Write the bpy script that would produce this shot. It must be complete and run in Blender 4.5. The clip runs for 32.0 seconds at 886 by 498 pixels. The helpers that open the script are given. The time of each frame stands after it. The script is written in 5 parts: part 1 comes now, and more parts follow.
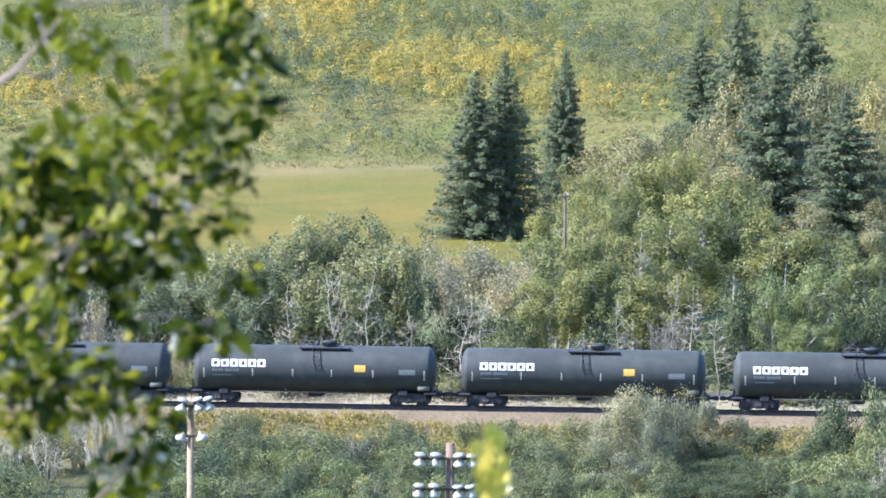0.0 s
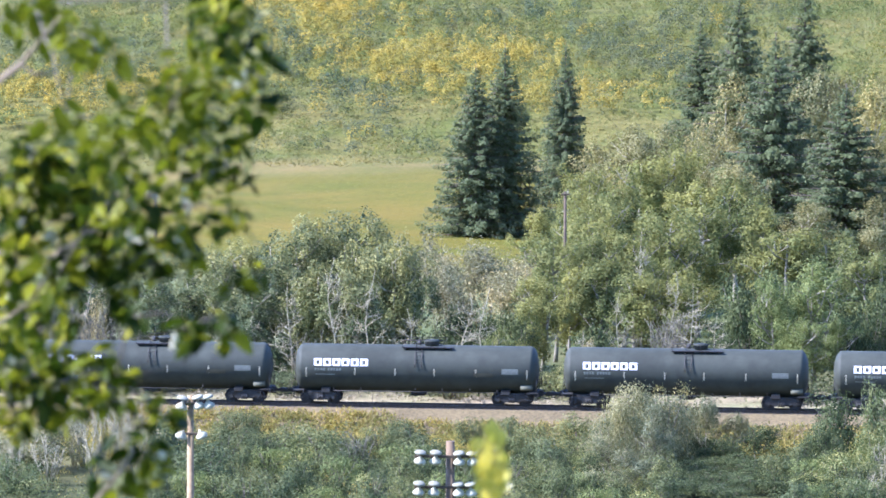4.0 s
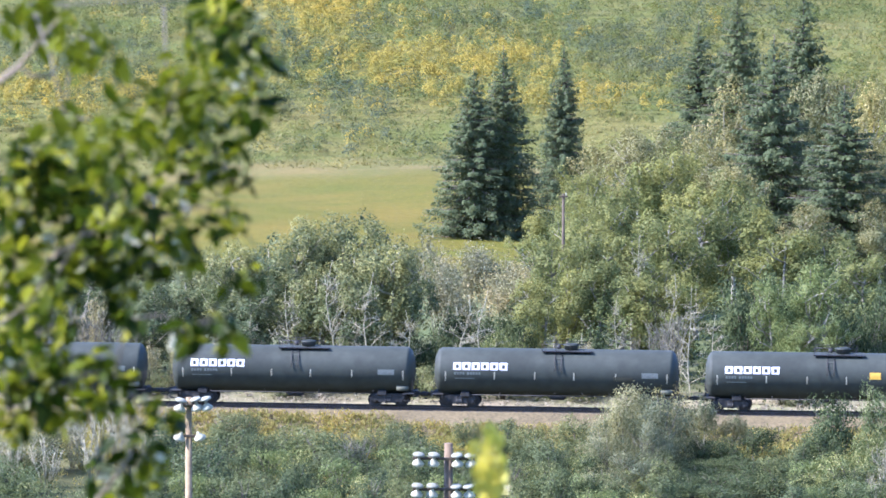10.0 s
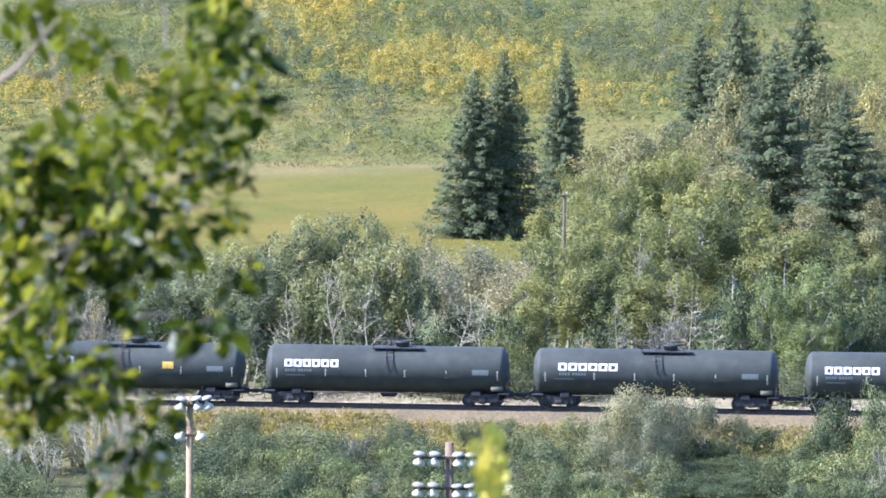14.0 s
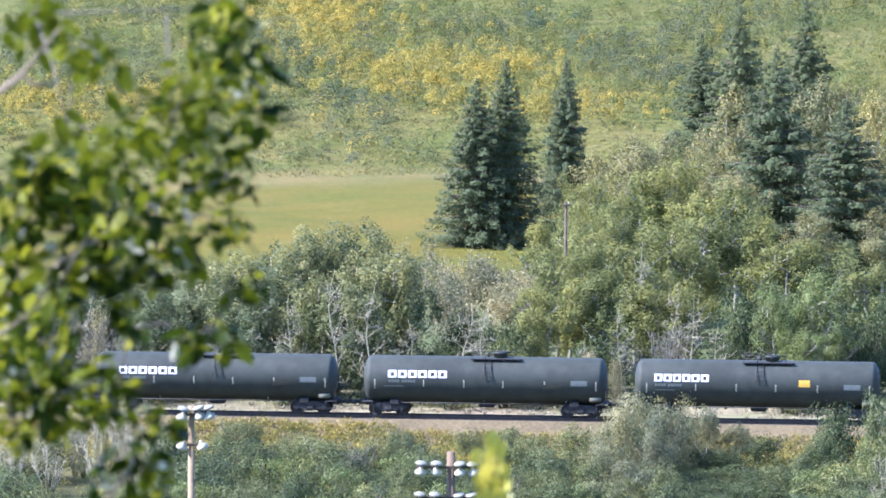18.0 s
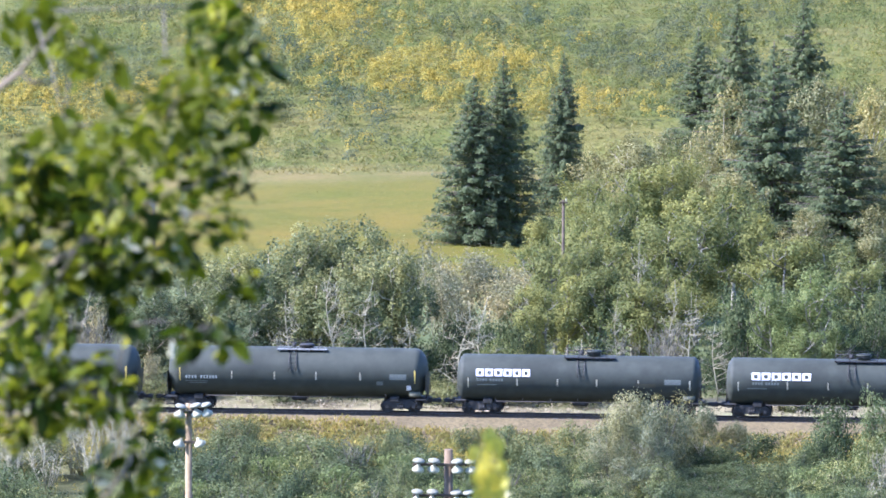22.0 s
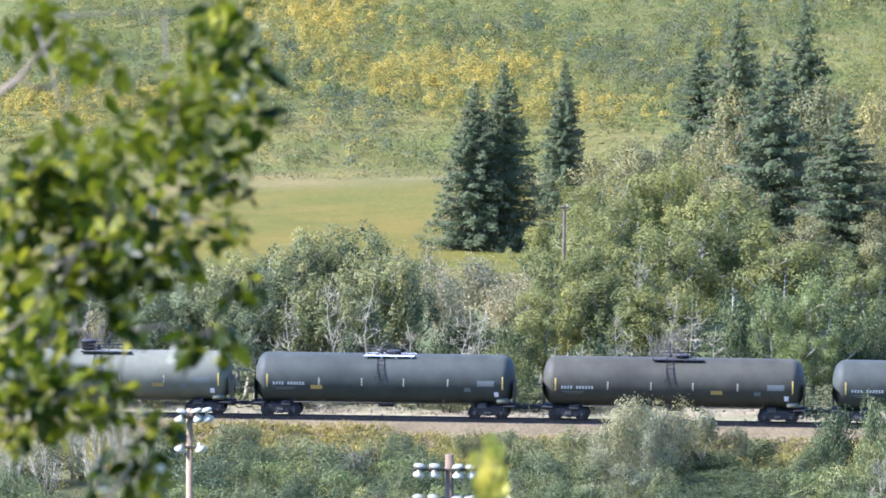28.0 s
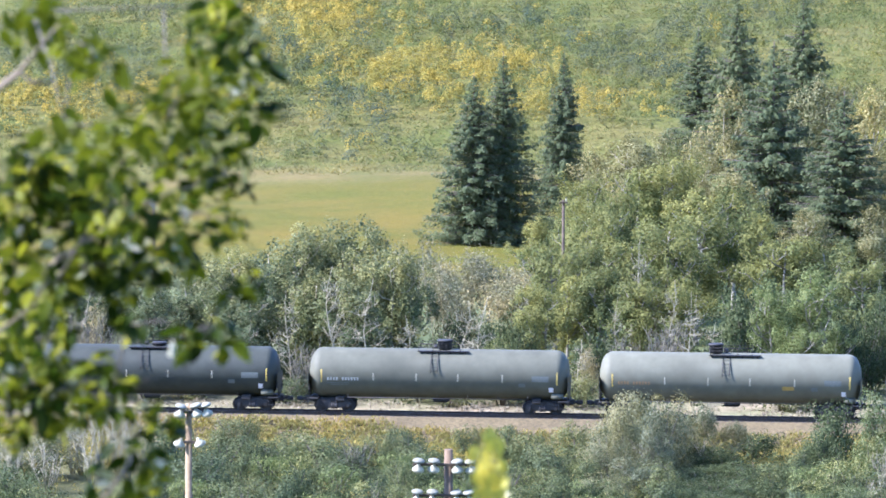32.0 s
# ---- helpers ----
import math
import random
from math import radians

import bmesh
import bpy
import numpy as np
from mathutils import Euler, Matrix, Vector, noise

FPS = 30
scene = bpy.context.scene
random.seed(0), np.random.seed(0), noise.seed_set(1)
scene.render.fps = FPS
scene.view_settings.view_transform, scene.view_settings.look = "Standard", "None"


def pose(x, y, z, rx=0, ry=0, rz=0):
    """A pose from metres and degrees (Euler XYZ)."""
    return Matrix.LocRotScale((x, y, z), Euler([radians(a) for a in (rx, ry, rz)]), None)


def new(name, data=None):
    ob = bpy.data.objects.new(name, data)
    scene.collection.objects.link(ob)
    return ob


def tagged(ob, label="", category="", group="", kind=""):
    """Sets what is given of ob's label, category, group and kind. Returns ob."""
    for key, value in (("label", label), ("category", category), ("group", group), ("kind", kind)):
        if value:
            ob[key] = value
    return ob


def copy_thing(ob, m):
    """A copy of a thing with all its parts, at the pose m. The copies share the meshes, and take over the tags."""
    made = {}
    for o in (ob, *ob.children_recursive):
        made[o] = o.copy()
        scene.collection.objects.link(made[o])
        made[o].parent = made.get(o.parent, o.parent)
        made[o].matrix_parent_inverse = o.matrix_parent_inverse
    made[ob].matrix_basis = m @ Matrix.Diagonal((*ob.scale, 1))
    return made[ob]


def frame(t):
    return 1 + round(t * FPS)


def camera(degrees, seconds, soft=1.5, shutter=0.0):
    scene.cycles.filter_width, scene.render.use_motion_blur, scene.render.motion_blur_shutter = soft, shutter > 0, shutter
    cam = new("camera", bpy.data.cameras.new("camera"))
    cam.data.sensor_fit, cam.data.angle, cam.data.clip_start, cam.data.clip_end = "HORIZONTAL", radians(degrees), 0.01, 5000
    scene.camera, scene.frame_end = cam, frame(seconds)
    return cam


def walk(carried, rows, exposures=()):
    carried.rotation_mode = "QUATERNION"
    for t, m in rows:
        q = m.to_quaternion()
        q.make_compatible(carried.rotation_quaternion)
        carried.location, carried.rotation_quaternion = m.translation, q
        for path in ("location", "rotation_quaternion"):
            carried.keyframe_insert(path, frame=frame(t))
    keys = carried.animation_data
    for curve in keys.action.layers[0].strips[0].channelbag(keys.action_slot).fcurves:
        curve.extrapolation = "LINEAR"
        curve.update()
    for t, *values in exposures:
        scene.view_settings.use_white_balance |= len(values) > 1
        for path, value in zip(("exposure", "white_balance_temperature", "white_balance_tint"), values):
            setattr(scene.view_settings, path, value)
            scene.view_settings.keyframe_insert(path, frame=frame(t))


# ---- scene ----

# ================= camera: a long lens on a tripod on the bluff =================
EYE = (0.0, 0.0, 44.5)
ROLL = 0.35
cam = camera(8.0, 32.0, soft=1.7, shutter=0.2)
cam.data.dof.use_dof = True
cam.data.dof.focus_distance = 440.0
cam.data.dof.aperture_fstop = 19.0


def aim(turn, tilt):
    """The camera's pose on its tripod: turn to the left and tilt, in degrees."""
    return pose(*EYE, 90 + tilt, 0, turn) @ pose(0, 0, 0, 0, 0, ROLL)


SWAY = [(0, 0.0000, -4.5470), (0.5, -0.0082, -4.5552), (1, -0.0312, -4.5547), (1.5, -0.0153, -4.5552), (2, -0.0082, -4.5705),
        (2.5, 0.0000, -4.6017), (3, 0.0082, -4.5940), (3.5, 0.0000, -4.5705), (5.5, 0.0000, -4.5628), (6, 0.0153, -4.5782)]
SWAY += [(6.5, 0.0082, -4.5940), (7, 0.0153, -4.5787), (7.5, 0.0082, -4.5782), (8, 0.0077, -4.5705), (8.5, 0.0082, -4.5787),
         (9, 0.0000, -4.5628), (9.5, -0.0153, -4.5470), (10, -0.0158, -4.5470), (10.5, -0.0235, -4.5628), (11, -0.0077, -4.5628)]
SWAY += [(11.5, -0.0082, -4.5628), (12, -0.0082, -4.5547), (12.5, -0.0082, -4.5547), (13, -0.0153, -4.5547), (13.5, 0.0000, -4.5393),
         (14, -0.0082, -4.5547), (14.5, -0.0153, -4.5235), (16.5, -0.0077, -4.4688), (17, -0.0077, -4.4611), (17.5, 0.0077, -4.4841)]
SWAY += [(18, 0.0077, -4.4688), (18.5, -0.0082, -4.4688), (19, -0.0153, -4.4611), (19.5, -0.0158, -4.4770), (20, -0.0317, -4.4847),
         (20.5, -0.0317, -4.4765), (21, -0.0317, -4.4765), (21.5, -0.0077, -4.5000), (22, -0.0158, -4.4923), (22.5, -0.0158, -4.4688)]
SWAY += [(23, -0.0082, -4.4847), (23.5, -0.0235, -4.4847), (24, -0.0153, -4.4841), (24.5, -0.0235, -4.5000), (25, -0.0158, -4.5000),
         (25.5, 0.0000, -4.4923), (27.5, 0.0158, -4.4611), (28, -0.0077, -4.4453), (28.5, -0.0082, -4.4530), (29, 0.0000, -4.4765)]
SWAY += [(29.5, 0.0082, -4.4923), (30, 0.0082, -4.4765), (30.5, -0.0077, -4.4611), (31, -0.0082, -4.5000), (31.5, -0.0158, -4.5000),
         (32, -0.0158, -4.4923)]
walk(cam, [(t, aim(a, b)) for t, a, b in SWAY], [(0, 1.89, 5000, 29), (32, 1.89, 5000, 29)])

# ================= light: high sun from the side, hazy blue sky =================
SUN_DIR = Vector((-0.74, -0.115, 0.64)).normalized()
world = bpy.data.worlds.new("sky")
scene.world = world
world.use_nodes = True
wn = world.node_tree.nodes
sky = wn.new("ShaderNodeTexSky")
sky.sky_type = "NISHITA"
sky.sun_disc = False
sky.sun_elevation = math.asin(SUN_DIR.z)
sky.sun_rotation = math.atan2(SUN_DIR.x, SUN_DIR.y)
sky.dust_density = 0.3
sky.ozone_density = 3.5
world.node_tree.links.new(sky.outputs["Color"], wn["Background"].inputs["Color"])
wn["Background"].inputs["Strength"].default_value = 0.13
sun = new("sun", bpy.data.lights.new("sun", "SUN"))
sun.data.energy = 5.0
sun.data.angle = radians(0.6)
sun.data.color = (1.0, 0.91, 0.76)
sun.matrix_world = Matrix.Translation((0, 300, 120)) @ SUN_DIR.to_track_quat("Z", "Y").to_matrix().to_4x4()

# ================= materials =================


def nodes_of(name):
    m = bpy.data.materials.new(name)
    m.use_nodes = True
    nt = m.node_tree
    return m, nt, nt.nodes["Principled BSDF"]


def ramp(nt, stops):
    r = nt.nodes.new("ShaderNodeValToRGB")
    while len(r.color_ramp.elements) < len(stops):
        r.color_ramp.elements.new(0.5)
    for e, (p, c) in zip(r.color_ramp.elements, stops):
        e.position, e.color = p, (*c, 1)
    return r


def noise_node(nt, scale, detail=4.0, rough=0.6, source="Object"):
    tc = nt.nodes.new("ShaderNodeTexCoord")
    n = nt.nodes.new("ShaderNodeTexNoise")
    n.inputs["Scale"].default_value = scale
    n.inputs["Detail"].default_value = detail
    n.inputs["Roughness"].default_value = rough
    nt.links.new(tc.outputs[source], n.inputs["Vector"])
    return n


def mixed(nt, kind, fac, a, b):
    x = nt.nodes.new("ShaderNodeMix")
    x.data_type, x.blend_type = "RGBA", kind
    for socket, value in ((x.inputs[0], fac), (x.inputs[6], a), (x.inputs[7], b)):
        if hasattr(value, "is_linked"):
            nt.links.new(value, socket)
        elif isinstance(value, tuple):
            socket.default_value = (*value, 1)
        else:
            socket.default_value = value
    return x.outputs[2]


def surface(name, c1, c2, scale=3.0, rough=0.6, metal=0.0, bump=0.0, big=0.0, big_scale=0.4, shine=0.5):
    """A painted, wooden or mineral surface: grain of two colours, larger stains, relief."""
    m, nt, bsdf = nodes_of(name)
    fine = noise_node(nt, scale)
    col = ramp(nt, [(0.3, c1), (0.7, c2)])
    nt.links.new(fine.outputs["Fac"], col.inputs["Fac"])
    out = col.outputs["Color"]
    if big:
        stain = noise_node(nt, big_scale, 3.0)
        sr = ramp(nt, [(0.35, (1 - big,) * 3), (0.65, (1.0, 1.0, 1.0))])
        nt.links.new(stain.outputs["Fac"], sr.inputs["Fac"])
        out = mixed(nt, "MULTIPLY", 1.0, out, sr.outputs["Color"])
    nt.links.new(out, bsdf.inputs["Base Color"])
    bsdf.inputs["Roughness"].default_value = rough
    bsdf.inputs["Metallic"].default_value = metal
    bsdf.inputs["Specular IOR Level"].default_value = shine
    if bump:
        b = nt.nodes.new("ShaderNodeBump")
        b.inputs["Strength"].default_value = bump
        b.inputs["Distance"].default_value = 0.05
        nt.links.new(fine.outputs["Fac"], b.inputs["Height"])
        nt.links.new(b.outputs["Normal"], bsdf.inputs["Normal"])
    return m


def foliage(name, stops, trans=0.3, rough=0.55, gloss=0.3, vary=0.35, patchy=0.0, clumpy=0.0):
    """Leaves: each one of its own shade, each plant of its own tone, light through the blade."""
    m, nt, bsdf = nodes_of(name)
    geo = nt.nodes.new("ShaderNodeNewGeometry")
    info = nt.nodes.new("ShaderNodeObjectInfo")
    col = ramp(nt, stops)
    nt.links.new(geo.outputs["Random Per Island"], col.inputs["Fac"])
    tone = ramp(nt, [(0.0, (1 - vary, 1 - vary * 0.75, 1 - vary * 0.45)), (1.0, (1 + vary, 1 + vary * 0.75, 1 + vary * 0.2))])
    nt.links.new(info.outputs["Random"], tone.inputs["Fac"])
    out = mixed(nt, "MULTIPLY", 1.0, col.outputs["Color"], tone.outputs["Color"])
    if patchy:
        pn = noise_node(nt, patchy, 3.0)
        pr = ramp(nt, [(0.32, (0.70, 0.82, 0.90)), (0.5, (1.0, 1.0, 1.0)), (0.68, (1.20, 1.12, 0.94))])
        nt.links.new(pn.outputs["Fac"], pr.inputs["Fac"])
        out = mixed(nt, "MULTIPLY", 1.0, out, pr.outputs["Color"])
    if clumpy:
        pn = noise_node(nt, clumpy, 2.0)
        pr = ramp(nt, [(0.36, (0.74, 0.84, 0.98)), (0.5, (1.0, 1.0, 1.0)), (0.64, (1.22, 1.10, 0.80))])
        nt.links.new(pn.outputs["Fac"], pr.inputs["Fac"])
        out = mixed(nt, "MULTIPLY", 1.0, out, pr.outputs["Color"])
    nt.links.new(out, bsdf.inputs["Base Color"])
    bsdf.inputs["Roughness"].default_value = rough
    bsdf.inputs["Specular IOR Level"].default_value = gloss
    tr = nt.nodes.new("ShaderNodeBsdfTranslucent")
    nt.links.new(out, tr.inputs["Color"])
    mx = nt.nodes.new("ShaderNodeMixShader")
    mx.inputs["Fac"].default_value = trans
    nt.links.new(bsdf.outputs["BSDF"], mx.inputs[1])
    nt.links.new(tr.outputs["BSDF"], mx.inputs[2])
    nt.links.new(mx.outputs["Shader"], nt.nodes["Material Output"].inputs["Surface"])
    return m


def ground_material():
    """Dry grass by the line, a mown meadow, and the rough hillside beyond."""
    m, nt, bsdf = nodes_of("valley_ground")
    tc = nt.nodes.new("ShaderNodeTexCoord")
    sep = nt.nodes.new("ShaderNodeSeparateXYZ")
    nt.links.new(tc.outputs["Object"], sep.inputs[0])
    wob = noise_node(nt, 0.05, 4.0)
    add = nt.nodes.new("ShaderNodeMath")
    add.operation = "MULTIPLY_ADD"
    nt.links.new(wob.outputs["Fac"], add.inputs[0])
    add.inputs[1].default_value = 34.0
    nt.links.new(sep.outputs["Y"], add.inputs[2])
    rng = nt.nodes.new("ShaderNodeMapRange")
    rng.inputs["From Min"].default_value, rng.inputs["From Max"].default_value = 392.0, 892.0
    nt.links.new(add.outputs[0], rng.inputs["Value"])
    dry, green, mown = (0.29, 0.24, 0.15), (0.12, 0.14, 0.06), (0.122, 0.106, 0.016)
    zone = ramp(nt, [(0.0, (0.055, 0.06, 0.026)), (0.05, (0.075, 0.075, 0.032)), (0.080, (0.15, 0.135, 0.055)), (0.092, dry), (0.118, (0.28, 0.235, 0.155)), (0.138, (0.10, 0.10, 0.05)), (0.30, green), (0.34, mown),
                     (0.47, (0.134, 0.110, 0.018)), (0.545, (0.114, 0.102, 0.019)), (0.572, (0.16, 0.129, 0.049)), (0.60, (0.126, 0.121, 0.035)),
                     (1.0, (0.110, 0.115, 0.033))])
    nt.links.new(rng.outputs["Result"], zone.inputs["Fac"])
    fine = noise_node(nt, 1.6, 6.0, 0.7)
    fr = ramp(nt, [(0.3, (0.72, 0.74, 0.66)), (0.7, (1.2, 1.18, 1.1))])
    nt.links.new(fine.outputs["Fac"], fr.inputs["Fac"])
    broad = noise_node(nt, 0.09, 3.0)
    br = ramp(nt, [(0.35, (0.78, 0.92, 0.72)), (0.65, (1.12, 1.05, 1.05))])
    nt.links.new(broad.outputs["Fac"], br.inputs["Fac"])
    c = mixed(nt, "MULTIPLY", 1.0, zone.outputs["Color"], fr.outputs["Color"])
    c = mixed(nt, "MULTIPLY", 1.0, c, br.outputs["Color"])
    nt.links.new(c, bsdf.inputs["Base Color"])
    bsdf.inputs["Roughness"].default_value = 0.95
    bsdf.inputs["Specular IOR Level"].default_value = 0.1
    b = nt.nodes.new("ShaderNodeBump")
    b.inputs["Strength"].default_value, b.inputs["Distance"].default_value = 0.7, 0.3
    nt.links.new(fine.outputs["Fac"], b.inputs["Height"])
    nt.links.new(b.outputs["Normal"], bsdf.inputs["Normal"])
    return m


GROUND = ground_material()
GRAVEL = surface("ballast_gravel", (0.097, 0.076, 0.033), (0.203, 0.156, 0.069), 5.0, 0.95, bump=0.8, big=0.3)
RAIL = surface("rail_steel", (0.057, 0.045, 0.034), (0.114, 0.090, 0.065), 4.0, 0.55, 0.6)
TIE = surface("tie_wood", (0.048, 0.038, 0.026), (0.095, 0.080, 0.056), 8.0, 0.9)
TANK_BLACK = surface("black_tank_paint", (0.041, 0.047, 0.035), (0.057, 0.064, 0.048), 1.3, 0.64, big=0.25, shine=0.2)
TANK_DARK = surface("weathered_dark_tank_paint", (0.046, 0.052, 0.038), (0.064, 0.070, 0.051), 1.1, 0.62, big=0.25, shine=0.2)
TANK_BROWN = surface("dusty_brown_black_tank_paint", (0.053, 0.052, 0.033), (0.071, 0.069, 0.044), 1.1, 0.62, big=0.3, shine=0.2)
TANK_GREY = surface("grey_tank_paint", (0.108, 0.110, 0.073), (0.139, 0.139, 0.092), 1.1, 0.62, big=0.2, shine=0.15)
TANK_PALE = surface("pale_grey_tank_paint", (0.139, 0.140, 0.092), (0.173, 0.173, 0.115), 1.1, 0.6, big=0.2, shine=0.15)
STEEL = surface("dark_running_gear", (0.021, 0.021, 0.018), (0.040, 0.039, 0.032), 6.0, 0.7, 0.2)
GREY_STEEL = surface("galvanised_steel", (0.20, 0.20, 0.175), (0.29, 0.285, 0.25), 6.0, 0.6, 0.1)
WHITE = surface("white_lettering", (0.72, 0.72, 0.71), (0.84, 0.84, 0.83), 9.0, 0.5)
FADED = surface("faded_white_lettering", (0.285, 0.300, 0.258), (0.427, 0.450, 0.378), 9.0, 0.6)
DULL = surface("dull_grey_stencil", (0.095, 0.110, 0.090), (0.157, 0.175, 0.144), 9.0, 0.6)
YELLOW = surface("yellow_panel_paint", (0.52, 0.31, 0.025), (0.62, 0.39, 0.04), 5.0, 0.5)
OCHRE = surface("dirty_yellow_panel_paint", (0.34, 0.22, 0.04), (0.46, 0.31, 0.07), 5.0, 0.6)
RUST = surface("rusty_brown_lettering", (0.20, 0.12, 0.05), (0.30, 0.19, 0.08), 9.0, 0.6)
STRIP = surface("reflective_strip_sheeting", (0.36, 0.34, 0.23), (0.47, 0.44, 0.30), 9.0, 0.35)
STRIP_YELLOW = surface("yellow_reflective_strip", (0.62, 0.44, 0.08), (0.72, 0.54, 0.12), 9.0, 0.35)
BARK_PALE = surface("pale_aspen_bark", (0.190, 0.172, 0.101), (0.380, 0.350, 0.219), 5.0, 0.85, bump=0.4)
BARK_TAN = surface("tan_poplar_bark", (0.13, 0.10, 0.055), (0.24, 0.19, 0.115), 9.0, 0.85, bump=0.4)
BARK_WHITE = surface("bleached_dead_bark", (0.199, 0.180, 0.107), (0.361, 0.335, 0.206), 5.0, 0.85, bump=0.4)
BARK_GREY = surface("grey_bark", (0.152, 0.140, 0.103), (0.285, 0.270, 0.198), 6.0, 0.9, bump=0.5)
BARK_DIM = surface("dull_grey_brown_bark", (0.095, 0.088, 0.057), (0.190, 0.175, 0.116), 6.0, 0.9, bump=0.5)
BARK_TWIG = surface("twig_bark", (0.07, 0.06, 0.04), (0.14, 0.12, 0.08), 30.0, 0.8)
BARK_DARK = surface("dark_spruce_bark", (0.07, 0.055, 0.045), (0.13, 0.10, 0.08), 6.0, 0.95, bump=0.5)
POLE_WOOD = surface("weathered_pole_wood", (0.20, 0.138, 0.065), (0.32, 0.23, 0.115), 4.0, 0.85, bump=0.4)
POLE_BROWN = surface("brown_pole_wood", (0.112, 0.075, 0.038), (0.190, 0.132, 0.070), 4.0, 0.85, bump=0.4)
POLE_DARK = surface("dark_pole_wood", (0.056, 0.042, 0.025), (0.110, 0.082, 0.048), 4.0, 0.9)
LAMP_WHITE = surface("aged_white_lamp_housing", (0.361, 0.345, 0.219), (0.513, 0.495, 0.323), 6.0, 0.6, big=0.3, big_scale=3.0, shine=0.3)
LAMP_GREY = surface("grey_ballast_housing", (0.199, 0.197, 0.138), (0.314, 0.310, 0.219), 6.0, 0.9)
CAP_GREY = surface("weathered_grey_housing", (0.162, 0.160, 0.107), (0.285, 0.280, 0.194), 6.0, 0.9)
LEAF_ASPEN = foliage("aspen_leaves", [(0.0, (0.092, 0.110, 0.046)), (0.5, (0.160, 0.175, 0.066)), (1.0, (0.275, 0.275, 0.114))], 0.40, gloss=0.15, patchy=0.3)
LEAF_GREEN = foliage("fresh_green_leaves", [(0.0, (0.132, 0.145, 0.042)), (0.6, (0.196, 0.203, 0.060)), (1.0, (0.264, 0.262, 0.082))], 0.40, gloss=0.1, vary=0.22, patchy=0.3)
LEAF_PALE = foliage("pale_turning_leaves", [(0.0, (0.148, 0.139, 0.044)), (0.5, (0.245, 0.223, 0.076)), (1.0, (0.398, 0.353, 0.153))], 0.40, gloss=0.15, vary=0.22, patchy=0.3)
LEAF_SILVER = foliage("silvery_willow_leaves", [(0.0, (0.160, 0.142, 0.061)), (0.5, (0.260, 0.230, 0.109)), (1.0, (0.390, 0.343, 0.183))], 0.36, gloss=0.15, patchy=0.3)
# dark leaf green, lowered further so the colour itself holds hollow and wood shade
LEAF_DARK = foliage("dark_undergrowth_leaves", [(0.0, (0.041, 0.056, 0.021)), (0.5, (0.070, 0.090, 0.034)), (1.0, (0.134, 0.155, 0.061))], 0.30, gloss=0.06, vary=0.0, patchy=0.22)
LEAF_BUSH = foliage("green_bush_leaves", [(0.0, (0.065, 0.082, 0.033)), (0.5, (0.119, 0.138, 0.055)), (1.0, (0.213, 0.229, 0.098))], 0.38, gloss=0.08, vary=0.3, patchy=0.35)
LEAF_WILLOW = foliage("olive_willow_leaves", [(0.0, (0.106, 0.114, 0.045)), (0.5, (0.186, 0.182, 0.076)), (1.0, (0.302, 0.281, 0.136))], 0.40, gloss=0.2, patchy=0.35)
LEAF_YELLOW = foliage("yellow_hillside_leaves", [(0.0, (0.253, 0.206, 0.034)), (0.5, (0.311, 0.252, 0.042)), (1.0, (0.395, 0.314, 0.062))], 0.3, gloss=0.1, vary=0.0, patchy=0.12)
LEAF_HILL = foliage("hillside_shrub_leaves", [(0.0, (0.106, 0.123, 0.032)), (0.5, (0.131, 0.146, 0.039)), (1.0, (0.166, 0.177, 0.050))], 0.3, gloss=0.06, vary=0.0, patchy=0.07, clumpy=0.5)
LEAF_BLUE = foliage("grey_green_hillside_leaves", [(0.0, (0.079, 0.099, 0.055)), (0.5, (0.099, 0.118, 0.064)), (1.0, (0.128, 0.146, 0.077))], 0.3, gloss=0.06, vary=0.0, patchy=0.07, clumpy=0.4)
NEEDLES = foliage("spruce_needles", [(0.0, (0.092, 0.120, 0.054)), (0.6, (0.122, 0.150, 0.068)), (1.0, (0.158, 0.184, 0.090))], 0.45, gloss=0.05, vary=0.15)
GRASS_HILL = foliage("tall_hillside_grass", [(0.0, (0.126, 0.122, 0.029)), (0.5, (0.154, 0.145, 0.034)), (1.0, (0.202, 0.181, 0.050))], 0.25, vary=0.0, patchy=0.06, clumpy=0.3)
GRASS = foliage("dry_meadow_grass", [(0.0, (0.113, 0.107, 0.020)), (0.5, (0.149, 0.127, 0.026)), (1.0, (0.203, 0.155, 0.041))], 0.3, vary=0.0, patchy=0.05)
WEED = foliage("trackside_weeds", [(0.0, (0.178, 0.185, 0.043)), (0.5, (0.286, 0.250, 0.061)), (1.0, (0.410, 0.320, 0.102))], 0.4, gloss=0.1, vary=0.0, patchy=0.3)
LEAF_OLIVE = foliage("yellow_green_bush_leaves", [(0.0, (0.082, 0.108, 0.028)), (0.5, (0.165, 0.185, 0.052)), (1.0, (0.36, 0.355, 0.14))], 0.40, gloss=0.2, patchy=0.35)
WEED_DRY = foliage("dry_bank_grass", [(0.0, (0.12, 0.11, 0.06)), (0.5, (0.24, 0.20, 0.12)), (1.0, (0.36, 0.31, 0.20))], 0.25, vary=0.0)
LEAF_BRIGHT = foliage("bright_green_leaves", [(0.0, (0.115, 0.148, 0.045)), (0.6, (0.178, 0.213, 0.066)), (1.0, (0.26, 0.285, 0.10))], 0.40, gloss=0.1, vary=0.1)
